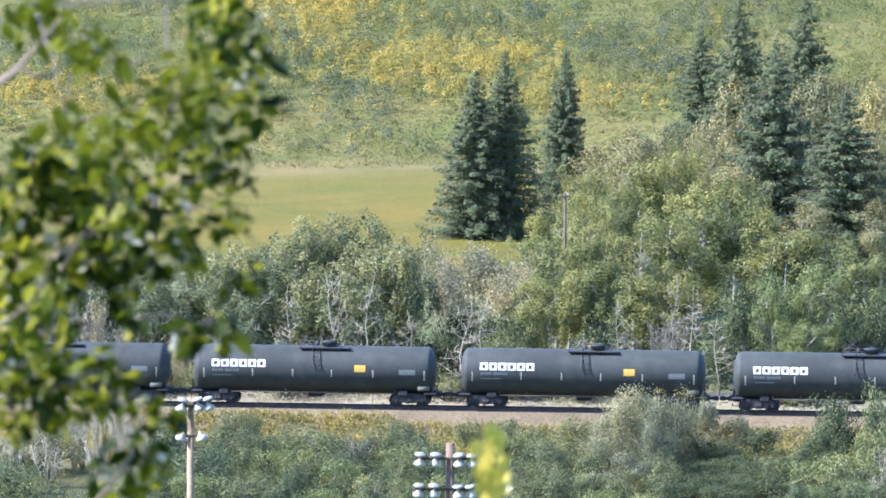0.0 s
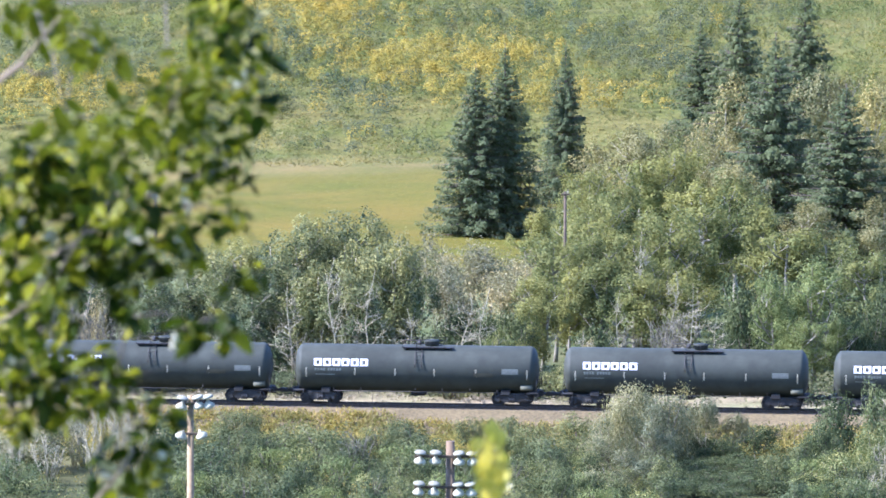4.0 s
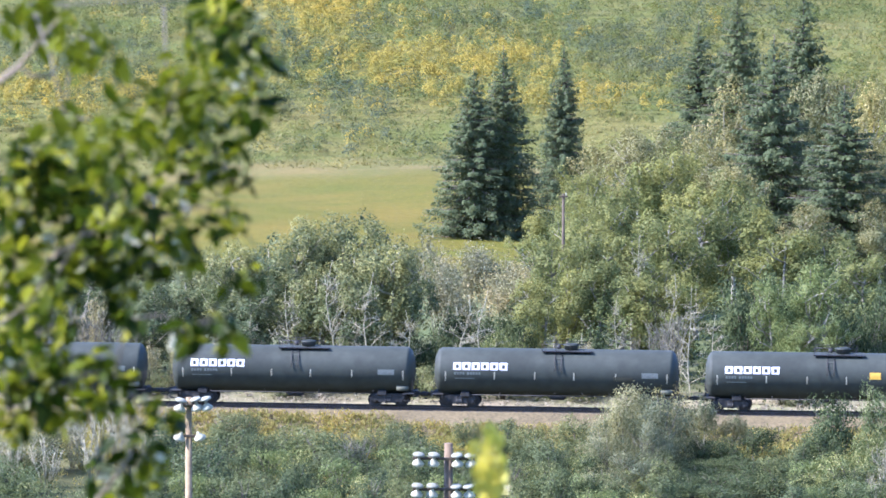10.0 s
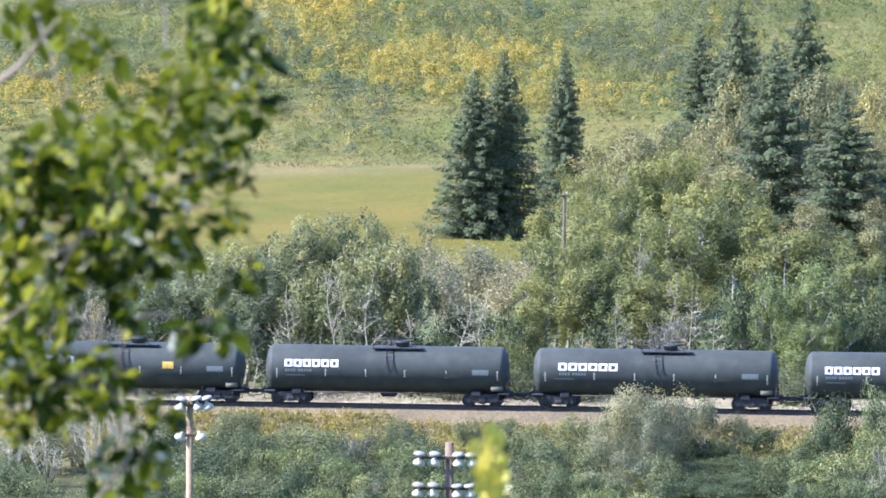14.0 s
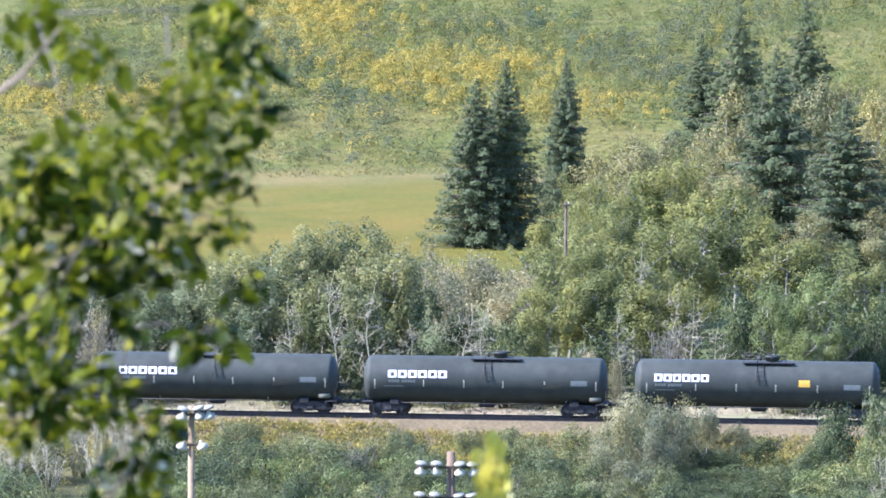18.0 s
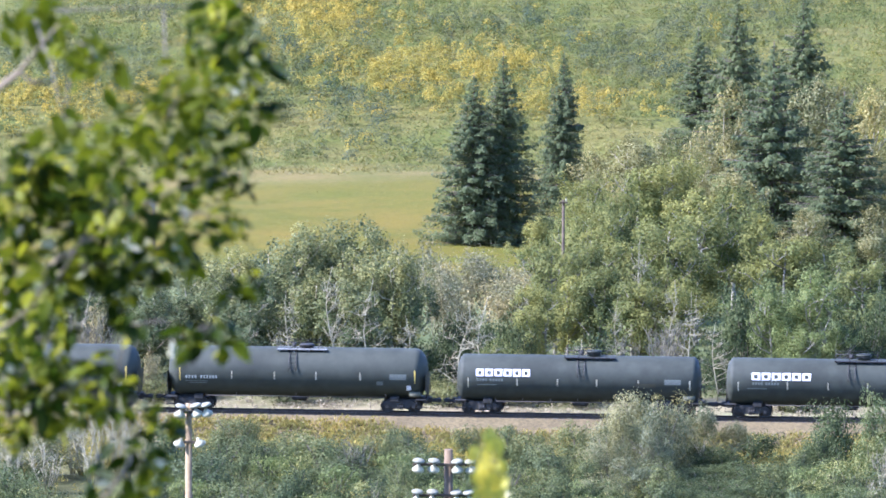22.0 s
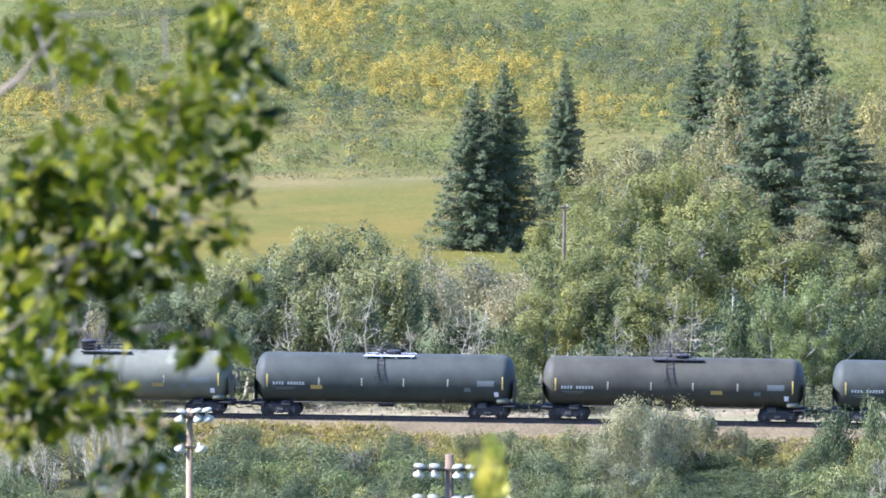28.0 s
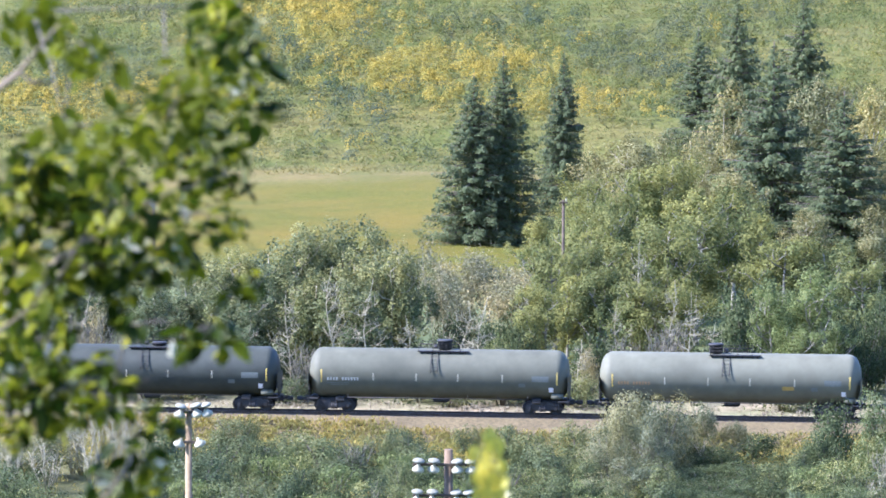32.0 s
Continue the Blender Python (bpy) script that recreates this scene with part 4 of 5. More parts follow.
def build_woods():
    dark = [broadleaf(s, 9.0, 4.0, 10400, LEAF_ASPEN, BARK_PALE, leaf=0.142, low=0.2) for s in (11, 12, 13, 14)]
    green = [broadleaf(s, 9.0, 4.0, 9000, LEAF_GREEN, BARK_GREY, leaf=0.142, name="poplar_tree") for s in (21, 22, 23, 24)]
    pale = [broadleaf(s, 9.0, 4.0, 8200, LEAF_PALE, BARK_PALE, leaf=0.135, name="turning_aspen") for s in (31, 32, 33)]
    left = [(-14.3, 446.0, 10.2, 4.6), (-12.5, 452.0, 10.4, 4.6), (-10.4, 449.0, 10.8, 4.8), (-7.5, 452.0, 11.2, 5.0), (-8.8, 441.0, 9.0, 4.5), (-6.0, 447.0, 10.2, 4.4), (-9.0, 455.0, 11.0, 4.8),
            (-4.8, 450.0, 10.8, 4.6), (-3.4, 446.0, 10.0, 3.8), (-2.6, 454.0, 10.2, 4.0), (-5.6, 440.0, 8.2, 4.1), (-13.5, 440.0, 7.6, 4.5), (-16.4, 455.0, 8.1, 4.2)]
    left += [(-18.3, 450.0, 7.7, 4.2), (-22.5, 470.0, 8.0, 5.6), (-23.6, 452.0, 7.5, 4.6), (-26.7, 450.0, 7.3, 5.4), (-30.3, 455.0, 7.2, 5.5),
             (-20.5, 445.0, 7.5, 4.6), (-28.5, 446.0, 7.0, 4.8), (-33.0, 450.0, 7.2, 5.0), (-25.0, 462.0, 8.2, 5.4), (-17.5, 462.0, 8.2, 4.6), (-31.0, 440.0, 6.0, 4.4)]
    planted(dark, left, 9.0, 4.0, "grey-green aspen with pale limbs beside the railway", "tree", "trees behind the railway", 3, 1.2)
    right = [(11.4, 480.0, 10.6, 5.3), (13.6, 500.0, 11.4, 5.9), (16.9, 520.0, 12.7, 6.1), (19.4, 525.0, 13.3, 5.7), (21.0, 505.0, 11.2, 6.0),
             (23.5, 510.0, 11.3, 6.0), (13.5, 465.0, 10.4, 5.6), (16.8, 475.0, 11.0, 5.7), (19.5, 480.0, 11.5, 5.7), (23.8, 480.0, 11.1, 5.3), (25.9, 470.0, 10.2, 5.6)]
    right += [(28.8, 470.0, 9.7, 5.6), (31.4, 465.0, 8.5, 5.1), (11.1, 450.0, 9.1, 4.6), (13.8, 446.0, 8.7, 5.0), (16.4, 445.0, 8.4, 4.6)]
    right += [(12.0, 526.0, 11.0, 5.0), (8.0, 512.0, 8.0, 4.4), (7.0, 445.0, 8.3, 3.8), (9.2, 451.0, 8.8, 3.8), (8.2, 458.0, 10.2, 4.7), (10.9, 500.0, 10.9, 3.8), (11.4, 496.0, 11.6, 4.4), (9.2, 464.5, 8.6, 3.6), (12.2, 488.0, 11.2, 4.8), (10.4, 462.0, 9.8, 4.2), (9.3, 466.5, 9.3, 3.4)]
    planted(green, right, 9.0, 4.0, "leafy green poplar in the wood behind the railway", "tree", "trees behind the railway", 4, 1.08)
    fresh = [broadleaf(s, 9.0, 4.0, 9000, LEAF_BRIGHT, BARK_GREY, leaf=0.14, low=0.08, name="poplar_tree") for s in (25, 26)]
    planted(fresh, [(23.2, 441.0, 8.9, 3.4), (26.1, 442.0, 10.6, 4.4), (24.8, 438.5, 5.8, 3.6), (27.6, 440.5, 6.0, 2.6)], 9.0, 4.0, "bright green leafy young poplar by the railway", "tree", "trees behind the railway", 14)
    turning = [(13.6, 556.0, 11.2, 5.4), (16.6, 556.0, 12.8, 6.4), (19.7, 560.0, 12.6, 6.4), (22.4, 552.0, 12.8, 5.6), (14.6, 535.0, 10.2, 6.0), (17.8, 532.0, 9.9, 6.4),
               (26.4, 580.0, 16.2, 6.0), (34.6, 575.0, 17.4, 6.2), (38.8, 572.0, 16.0, 6.4), (31.3, 570.0, 14.2, 5.0), (21.1, 530.0, 10.5, 6.0), (37.6, 552.0, 12.0, 5.0),
               (25.3, 560.0, 11.8, 5.2), (24.4, 532.0, 11.0, 6.0), (30.6, 528.0, 7.6, 5.0), (36.6, 528.0, 8.0, 5.0)]
    planted(pale, turning, 9.0, 4.0, "aspen with pale yellowish turning leaves among spruces", "tree", "trees behind the railway", 5)
    fir = [spruce(s, 15.0, 8.0) for s in (41, 42, 43)]
    old = [spruce(s, 15.0, 8.0, False) for s in (44, 45, 46)]
    planted(fir, [(2.9, 578.0, 15.9, 10.4), (5.6, 581.0, 17.7, 10.2), (11.45, 596.0, 17.1, 7.8)], 15.0, 8.0, "dark blue-green spruce with dense drooping boughs by the meadow", "tree", "spruces by the meadow", 6)
    planted(old, [(27.9, 600.0, 22.3, 11.0), (33.6, 590.0, 23.0, 12.0), (24.5, 606.0, 18.5, 11.0), (28.7, 548.0, 20.4, 13.0), (34.0, 535.0, 16.6, 13.5), (40.0, 535.0, 14.0, 9.0)], 15.0, 8.0,
            "tall dark spruce with long ragged boughs among aspens", "tree", "spruces by the meadow", 6)
    sil = [bare_shrub(s, BARK_PALE, 6.0, 3.6, 6, 2600, LEAF_SILVER, "silvery_willow") for s in (51, 52, 53)]
    spots = [(-1.9, 480.0, 7.3, 3.6), (-0.2, 470.0, 6.8, 3.9), (2.0, 490.0, 6.5, 4.1), (3.8, 490.0, 5.7, 4.1), (5.6, 500.0, 4.7, 4.1), (1.5, 452.0, 6.3, 3.6),
             (0.6, 478.0, 6.0, 3.6), (4.6, 476.0, 5.5, 4.0), (7.0, 492.0, 5.0, 4.0)]
    planted(sil, spots, 6.0, 3.6, "silvery half-bare willow with pale branches", "shrub", "willows behind the railway", 7)


def build_bushes():
    a = [bush(s, LEAF_BUSH, BARK_TWIG) for s in (61, 62, 63, 64)]
    b = [bush(s, LEAF_WILLOW, BARK_TWIG, 6800, 0.10, "willow_bush") for s in (66, 67)]
    willow = [(12.4, 404.0, 4.7, 5.2), (14.2, 407.0, 4.4, 4.2), (11.8, 397.0, 4.5, 3.8), (14.2, 401.0, 4.5, 4.0), (13.7, 394.0, 3.5, 3.0), (10.5, 394.0, 3.4, 3.8), (12.4, 389.0, 2.3, 4.0), (10.2, 387.0, 1.8, 3.6), (10.6, 400.0, 3.4, 3.4),
              (-13.3, 410.5, 2.6, 3.4), (-25.8, 398.0, 2.8, 6.7)]
    planted(b, willow, 2.55, 3.6, "grey-green willow bush in front of the railway", "bush", "bushes before the railway", 8)
    over = [broadleaf(s, 4.2, 3.4, 3600, LEAF_WILLOW, BARK_PALE, leaf=0.13, low=0.52, clumps=26, name="small_willow_tree") for s in (75, 76)]
    planted(over, [(17.0, 404.0, 4.4, 2.3), (18.8, 405.0, 3.4, 1.9), (15.9, 406.5, 3.6, 2.6)], 4.2, 3.4, "small willow tree with pale bare trunk over a dark hollow", "tree", "willows before the railway", 16)
    leafy = [(-13.1, 409.0, 2.1, 2.8), (-9.4, 406.0, 1.6, 2.8), (-7.6, 402.0, 1.8, 4.4), (-4, 407.0, 1.4, 2.3), (-2.8, 412.0, 1.5, 1.6), (-2, 409.0, 1.5, 2.4), (-13.6, 398.0, 2, 3.4), (4.2, 408.0, 1.8, 2.6),
             (5.7, 405.0, 1.8, 2.6), (9, 410.0, 1.9, 2.7), (7.3, 400.0, 1.6, 4.2), (1.8, 412.0, 1.5, 1.7), (-17.2, 398.0, 2.8, 4), (-0.8, 400.0, 1.6, 3.2), (-11.2, 401.0, 1.6, 3.2), (-14.6, 386.0, 2.2, 4.6)]
    planted(a, leafy, 2.0, 3.3, "leafy green bush in front of the railway", "bush", "bushes before the railway", 9, 1.12)
    thick = [bush(s, m, BARK_TWIG, n, 0.17, "round_bush") for s, m, n in ((121, LEAF_BUSH, 2000), (122, LEAF_BRIGHT, 1700), (123, LEAF_DARK, 1900), (124, LEAF_DARK, 1700), (125, LEAF_BUSH, 2000), (126, LEAF_OLIVE, 1500), (127, LEAF_BUSH, 1800))]
    q, spots = random.Random(31), []
    for y, tall in ((403.5, 1.8), (398.5, 2.2), (392.5, 2.4), (386.5, 2.4), (380.5, 2.5), (374.5, 2.6)):
        x = -17.5 + q.uniform(0, 1.5)
        while x < 27:
            near, far = (13.6 if y > 388 else 14.6), 20.6
            open_bank = y > 402 and (-1.8 < x < 3.6 or x > 12)
            if not near < x < far and not open_bank:
                spots.append((round(x, 2), y + q.uniform(-1.8, 1.8), tall * q.uniform(0.72, 1.2), q.uniform(2.1, 3.3)))
            x += q.uniform(1.7, 2.7)
    planted(q.sample(thick, 7), spots, 3.0, 4.0, "rounded leafy bush on the river flat", "bush", "bushes on the river flat", 23)
    d = [bush(s, LEAF_OLIVE, BARK_TWIG, 4200, 0.13, "yellowing_bush") for s in (73, 74)]
    planted(d, [(28.1, 402.0, 6.0, 3.0), (25.4, 390.0, 2.8, 5.0), (27.1, 396.0, 3.6, 3.8), (23.2, 387.0, 1.7, 4.2), (26.1, 384.0, 1.6, 4.4), (9.4, 395.0, 1.9, 2.6), (2.4, 384.0, 1.0, 3.4), (-18.6, 386.0, 1.5, 4.0), (-26.4, 386.0, 2.4, 4.6)], 3.0, 4.0,
            "yellow-green leafy bush in front of the railway", "bush", "bushes before the railway", 15)
    # the hollow's shade is painted in through these darker leaves
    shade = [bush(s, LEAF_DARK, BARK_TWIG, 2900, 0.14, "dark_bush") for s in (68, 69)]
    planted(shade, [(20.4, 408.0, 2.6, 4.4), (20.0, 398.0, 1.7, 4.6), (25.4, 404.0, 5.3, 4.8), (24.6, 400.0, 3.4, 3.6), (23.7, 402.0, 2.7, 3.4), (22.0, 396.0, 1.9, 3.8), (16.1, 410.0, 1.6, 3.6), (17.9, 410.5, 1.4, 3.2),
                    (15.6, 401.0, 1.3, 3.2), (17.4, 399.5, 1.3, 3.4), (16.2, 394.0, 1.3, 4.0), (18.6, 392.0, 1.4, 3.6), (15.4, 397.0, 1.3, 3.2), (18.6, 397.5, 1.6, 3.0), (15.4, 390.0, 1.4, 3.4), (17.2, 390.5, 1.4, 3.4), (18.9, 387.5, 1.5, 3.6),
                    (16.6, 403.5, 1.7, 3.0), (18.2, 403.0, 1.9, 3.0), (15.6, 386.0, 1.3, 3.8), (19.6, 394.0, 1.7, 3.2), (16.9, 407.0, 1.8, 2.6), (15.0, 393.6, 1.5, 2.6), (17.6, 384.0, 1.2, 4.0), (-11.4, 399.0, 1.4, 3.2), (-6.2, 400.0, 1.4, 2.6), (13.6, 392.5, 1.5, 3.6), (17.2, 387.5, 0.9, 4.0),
                    (-5.0, 410.5, 1.2, 1.6), (-8.8, 396.0, 1.5, 3.4), (4.2, 398.5, 1.5, 3.0), (20.6, 388.0, 1.2, 4.0)], 3.0, 4.0, "dark bush before the railway with shade put into its leaf colour", "bush", "bushes before the railway", 13)
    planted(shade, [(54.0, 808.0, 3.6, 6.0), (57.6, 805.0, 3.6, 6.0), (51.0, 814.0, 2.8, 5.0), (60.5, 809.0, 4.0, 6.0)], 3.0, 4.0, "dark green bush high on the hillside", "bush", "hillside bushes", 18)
    # same dark leaves, standing in for the shade beneath the trees
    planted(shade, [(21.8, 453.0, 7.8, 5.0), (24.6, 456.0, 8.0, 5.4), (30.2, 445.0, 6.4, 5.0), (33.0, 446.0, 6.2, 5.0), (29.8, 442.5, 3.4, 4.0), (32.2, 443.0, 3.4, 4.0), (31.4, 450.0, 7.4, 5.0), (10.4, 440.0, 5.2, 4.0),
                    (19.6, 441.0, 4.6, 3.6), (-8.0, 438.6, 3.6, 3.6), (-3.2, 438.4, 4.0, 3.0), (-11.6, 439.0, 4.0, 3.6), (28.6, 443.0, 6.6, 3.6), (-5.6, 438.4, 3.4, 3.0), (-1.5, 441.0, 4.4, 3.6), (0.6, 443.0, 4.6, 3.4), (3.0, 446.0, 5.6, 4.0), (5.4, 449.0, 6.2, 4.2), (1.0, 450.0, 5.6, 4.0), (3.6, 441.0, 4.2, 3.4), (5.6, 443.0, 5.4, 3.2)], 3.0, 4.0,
            "dark green shrub in the wood with shade put into its leaf colour", "shrub", "shrubs in the wood", 19)
    planted(d, [(-9.5, 440.0, 7.2, 2.2), (3.75, 437.5, 5.0, 2.8), (5.2, 437.0, 3.8, 2.6)], 3.0, 4.0, "yellow-green bush at the wood's edge", "bush", "bushes behind the railway", 20)
    c = [bush(s, LEAF_ASPEN, BARK_TWIG, 2600, 0.14, "low_bush") for s in (71, 72)]
    low = [(-30 + i * 3.1 + 0.7 * math.sin(i * 2.3), 435.5 - (-30 + i * 3.1) * 0.087 + 1.3 * math.sin(i * 1.7), 2.3 + 0.8 * math.sin(i * 3.1), 4.6) for i in range(21) if i not in (5, 7, 8, 14, 15, 16, 19, 20)]
    planted(c, low, 3.0, 4.0, "low dark green bush at the wood's edge", "bush", "bushes behind the railway", 10)
    pale = [bush(s, LEAF_SILVER, BARK_PALE, 2600, 0.14, "silvery_bush") for s in (77, 78)]
    planted(pale, [(-20.2, 437.0, 3.6, 2.4), (-23.6, 437.0, 3.5, 2.2), (10.3, 437.0, 4.0, 1.8), (12.0, 436.0, 3.6, 1.5), (-24.2, 440.0, 6.6, 2.4), (-18.2, 437.6, 3.4, 1.8)], 3.0, 4.0, "pale silvery bush at the wood's edge", "bush", "bushes behind the railway", 21)
    dead = [bare_shrub(s, BARK_WHITE, 5.0, 2.8, 11, reach=0.5) for s in (81, 82)]
    planted(dead, [(-22.6, 400.0, 4.6, 3.6), (-20.6, 402.0, 4.4, 3.2), (-18.6, 401.0, 4.2, 3.0), (-23.4, 401.0, 4.4, 2.4), (-21.5, 403.5, 5.0, 2.6), (-19.7, 399.0, 4.6, 2.2), (-26.8, 394.0, 3.0, 3.0), (-21.6, 392.0, 3.6, 3.2), (-19.4, 394.0, 3.8, 3.0), (-24.4, 390.0, 3.2, 3.0), (27.5, 390.0, 3.6, 2.2),
                   (26.6, 381.0, 2.6, 2.0)],
            5.0, 3.0, "bare pale grey shrub with forking stems", "shrub", "bare shrubs", 11)
    grey = [bare_shrub(s, BARK_DIM, 5.0, 3.0, 14) for s in (83, 84)]
    planted(grey, [(-24.3, 437.0, 6.5, 3.4), (-9.4, 436.6, 4.6, 3.2), (14.9, 436.0, 5.4, 3.4), (15.9, 437.5, 6.2, 3.0), (-26.6, 436.0, 5.6, 3.0), (-22.4, 438.0, 5.4, 3.4), (-5.3, 397.0, 2.8, 2.4), (13.0, 394.6, 3.4, 2.4)],
            5.0, 3.0, "bare grey-brown shrub with forking stems", "shrub", "bare shrubs", 17)


def build_bare_trees():
    trees = [bare_tree(s, BARK_PALE) for s in (91, 92, 93)]
    planted(trees, [(-10.6, 437.2, 7.6, 3.8), (-7.6, 437.0, 9.4, 4.6), (-5.0, 436.6, 8.6, 4.6), (1.6, 435.4, 7.2, 5.6), (-2.4, 436.4, 6.0, 4.2), (17.2, 434.6, 8.0, 4.0),
                    (9.6, 435.0, 4.6, 3.6), (14.0, 446.0, 10.6, 3.6), (-24.6, 438.0, 7.4, 4.0), (-13.0, 437.6, 5.4, 3.4), (12.2, 436.0, 7.4, 2.6), (2.9, 436.0, 7.4, 5.0), (16.0, 438.0, 8.4, 4.0), (19.0, 437.0, 5.6, 4.0)],
            8.0, 4.0, "dead pale grey tree with crooked bare limbs", "tree", "bare trees", 12)


build_bare_trees()


def cover(name, label, category, n, x0, x1, y0, y1, keep, high, wide, per, leaf, material, seed, slim=0.6, up=0.2, stray=0.65, dome=False):
    """Low growth that nobody could count, over a stretch of ground."""
    r = np.random.RandomState(seed)
    x, y = r.uniform(x0, x1, n), r.uniform(y0, y1, n)
    ok = keep(x, y, r.uniform(0, 1, n))
    x, y = x[ok], y[ok]
    z = np.maximum(land(x, y), np.interp(-off_line(x, y), [-2.2, -1.75, 1.75, 2.2, 3.4, 4.8], [-0.28, 0.0, 0.0, -0.26, -0.98, -1.7], left=-9, right=-9))
    h = high * r.uniform(0.5, 1.3, len(x))
    w = wide * r.uniform(0.5, 1.3, len(x))
    k = np.repeat(np.arange(len(x)), per)
    d = r.normal(size=(len(k), 3))
    d *= (r.uniform(0, 1, len(k)) ** 0.33 / np.linalg.norm(d, axis=1))[:, None]
    if dome:
        d *= (np.linalg.norm(d, axis=1) ** -0.7)[:, None]
        d[:, 2] = np.where(d[:, 2] < -0.35, -d[:, 2], d[:, 2])
    pts = np.stack([x[k] + d[:, 0] * w[k] * 0.5, y[k] + d[:, 1] * w[k] * 0.5, z[k] + h[k] * (0.5 + 0.5 * d[:, 2])], 1)
    face = (d + np.array([0, 0, 0.5])) if up < 0.5 else (0.5 * d + np.array([-0.3, -0.3, 1.0]))
    ob = new(name, blades(name, pts, leaf, leaf * slim, material, up=up, seed=seed, facing=None if up > 1 else face, stray=stray))
    tagged(ob, label, category, kind="stuff")


def patch(x, y, a=0.0):
    """Smooth patches between 0 and 1."""
    return 0.5 + 0.25 * (np.sin(x * 0.16 + 1.3 * np.sin(y * 0.05 + a) + a) + np.sin(y * 0.09 + 1.7 * np.sin(x * 0.07 + 2 * a) + 2.1 * a))


def off_line(x, y):
    return -((x - MID.x) * TOWARD.x + (y - MID.y) * TOWARD.y)


def build_cover():
    def gold(x, y):
        spots = ((-5, 733, 8.5, 13, 0.8), (-16, 782, 8, 22, 0.75), (6.5, 736, 5.5, 11, 0.8), (-14, 755, 4, 14, 0.6), (14, 706, 9, 9, 0.5), (-45, 712, 14, 14, 0.6), (3, 712, 7, 8, 0.45))
        return sum(k * np.exp(-((x - a) / c) ** 2 - ((y - b) / d) ** 2) for a, b, c, d, k in spots)

    def thicket(x, y):
        spots = ((-10.2, 700, 7, 20, 0.9), (-20, 748, 5, 24, 0.8), (22.3, 745, 7, 24, 0.8), (-4.4, 771, 6, 8, 0.7), (-40, 740, 9, 30, 0.5), (36, 775, 10, 20, 0.5), (8, 775, 6, 12, 0.5))
        return sum(k * np.exp(-((x - a) / c) ** 2 - ((y - b) / d) ** 2) for a, b, c, d, k in spots)

    def clearing(x, y):
        spots = ((19.5, 688, 7, 10, 1.0), (50, 757, 7, 26, 0.6), (-1.5, 696, 4, 9, 0.9), (13, 700, 3, 14, 0.6), (-30, 690, 16, 8, 0.5))
        return sum(k * np.exp(-((x - a) / c) ** 2 - ((y - b) / d) ** 2) for a, b, c, d, k in spots)

    def above_meadow(x, y):
        return y > 670 + 8 * np.sin(x * 0.23 + 1.0) * np.sin(x * 0.071 + 0.4) + 3 * np.sin(x * 0.9)

    cover("hillside_gold_shrubs", "yellow turning shrubs on the hillside", "shrubs", 6500, -52, 56, 674, 816,
          lambda x, y, u: (u < 0.035 + 1.25 * gold(x, y) - 0.3 * clearing(x, y)) & above_meadow(x, y), 2.2, 1.8, 100, 0.225, LEAF_YELLOW, 101, 0.6, 0.2, 0.3, True)
    cover("hillside_green_shrubs", "light green shrubs on the hillside", "shrubs", 5200, -54, 56, 664, 816,
          lambda x, y, u: (u < (0.35 + 0.6 * patch(x, y)) * (1 - 0.75 * np.clip(gold(x, y), 0, 1)) * (1 - clearing(x, y))) & above_meadow(x, y), 1.9, 1.9, 76, 0.205, LEAF_HILL, 102, 0.6, 0.2, 0.32, True)
    cover("hillside_willow_shrubs", "grey-green willow thickets on the hillside", "shrubs", 3400, -54, 56, 664, 816,
          lambda x, y, u: (u < thicket(x, y) + 0.35 * patch(x, y, 2.0) ** 2) & (gold(x, y) < 0.5) & (u > clearing(x, y)) & above_meadow(x, y), 2.6, 2.5, 110, 0.205, LEAF_BLUE, 103, 0.6, 0.2, 0.32, True)
    cover("hillside_grass", "tall pale grass between the shrubs", "grass", 17500, -56, 58, 658, 818, lambda x, y, u: (u < 0.8 + clearing(x, y)) & (y > 664 + 5 * np.sin(x * 0.17)), 0.5, 0.9, 6, 0.34, GRASS_HILL, 108, 0.3, 0.9)
    cover("meadow_grass", "mown yellow-green meadow grass", "grass", 10000, -50, 42, 540, 672, lambda x, y, u: u < 0.9, 0.05, 0.7, 3, 0.14, GRASS, 104, 0.3, 0.6)
    cover("trackside_weeds", "dry grass and yellow-green weeds beside the railway bank", "weeds", 18000, -30, 30, 406, 424,
          lambda x, y, u: ((x < 14.4) | (x > 19.6) | (y > 409)) & (-off_line(x, y) > 2.2 + 0.8 * smooth(-4.5, -1.5, x)) & (u < 0.42 + 0.9 * (-off_line(x, y) - 1.9 - 0.9 * smooth(-4.5, -1.5, x))), 0.45, 1.0, 11, 0.26, WEED, 105, 0.29, 1.2)
    cover("dry_bank_growth", "dry brown grass on the bank behind the railway", "grass", 3600, -46, 50, 418, 444,
          lambda x, y, u: (off_line(x, y) > 3.2) & (off_line(x, y) < 11.5) & (u < 0.09 * off_line(x, y)), 0.35, 0.8, 14, 0.2, WEED_DRY, 109, 0.4, 0.9)
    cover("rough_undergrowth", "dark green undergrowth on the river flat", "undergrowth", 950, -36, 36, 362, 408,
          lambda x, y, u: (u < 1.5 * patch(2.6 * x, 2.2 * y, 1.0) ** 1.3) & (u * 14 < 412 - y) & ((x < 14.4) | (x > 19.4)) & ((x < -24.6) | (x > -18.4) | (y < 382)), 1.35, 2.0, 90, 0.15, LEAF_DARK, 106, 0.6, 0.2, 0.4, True)
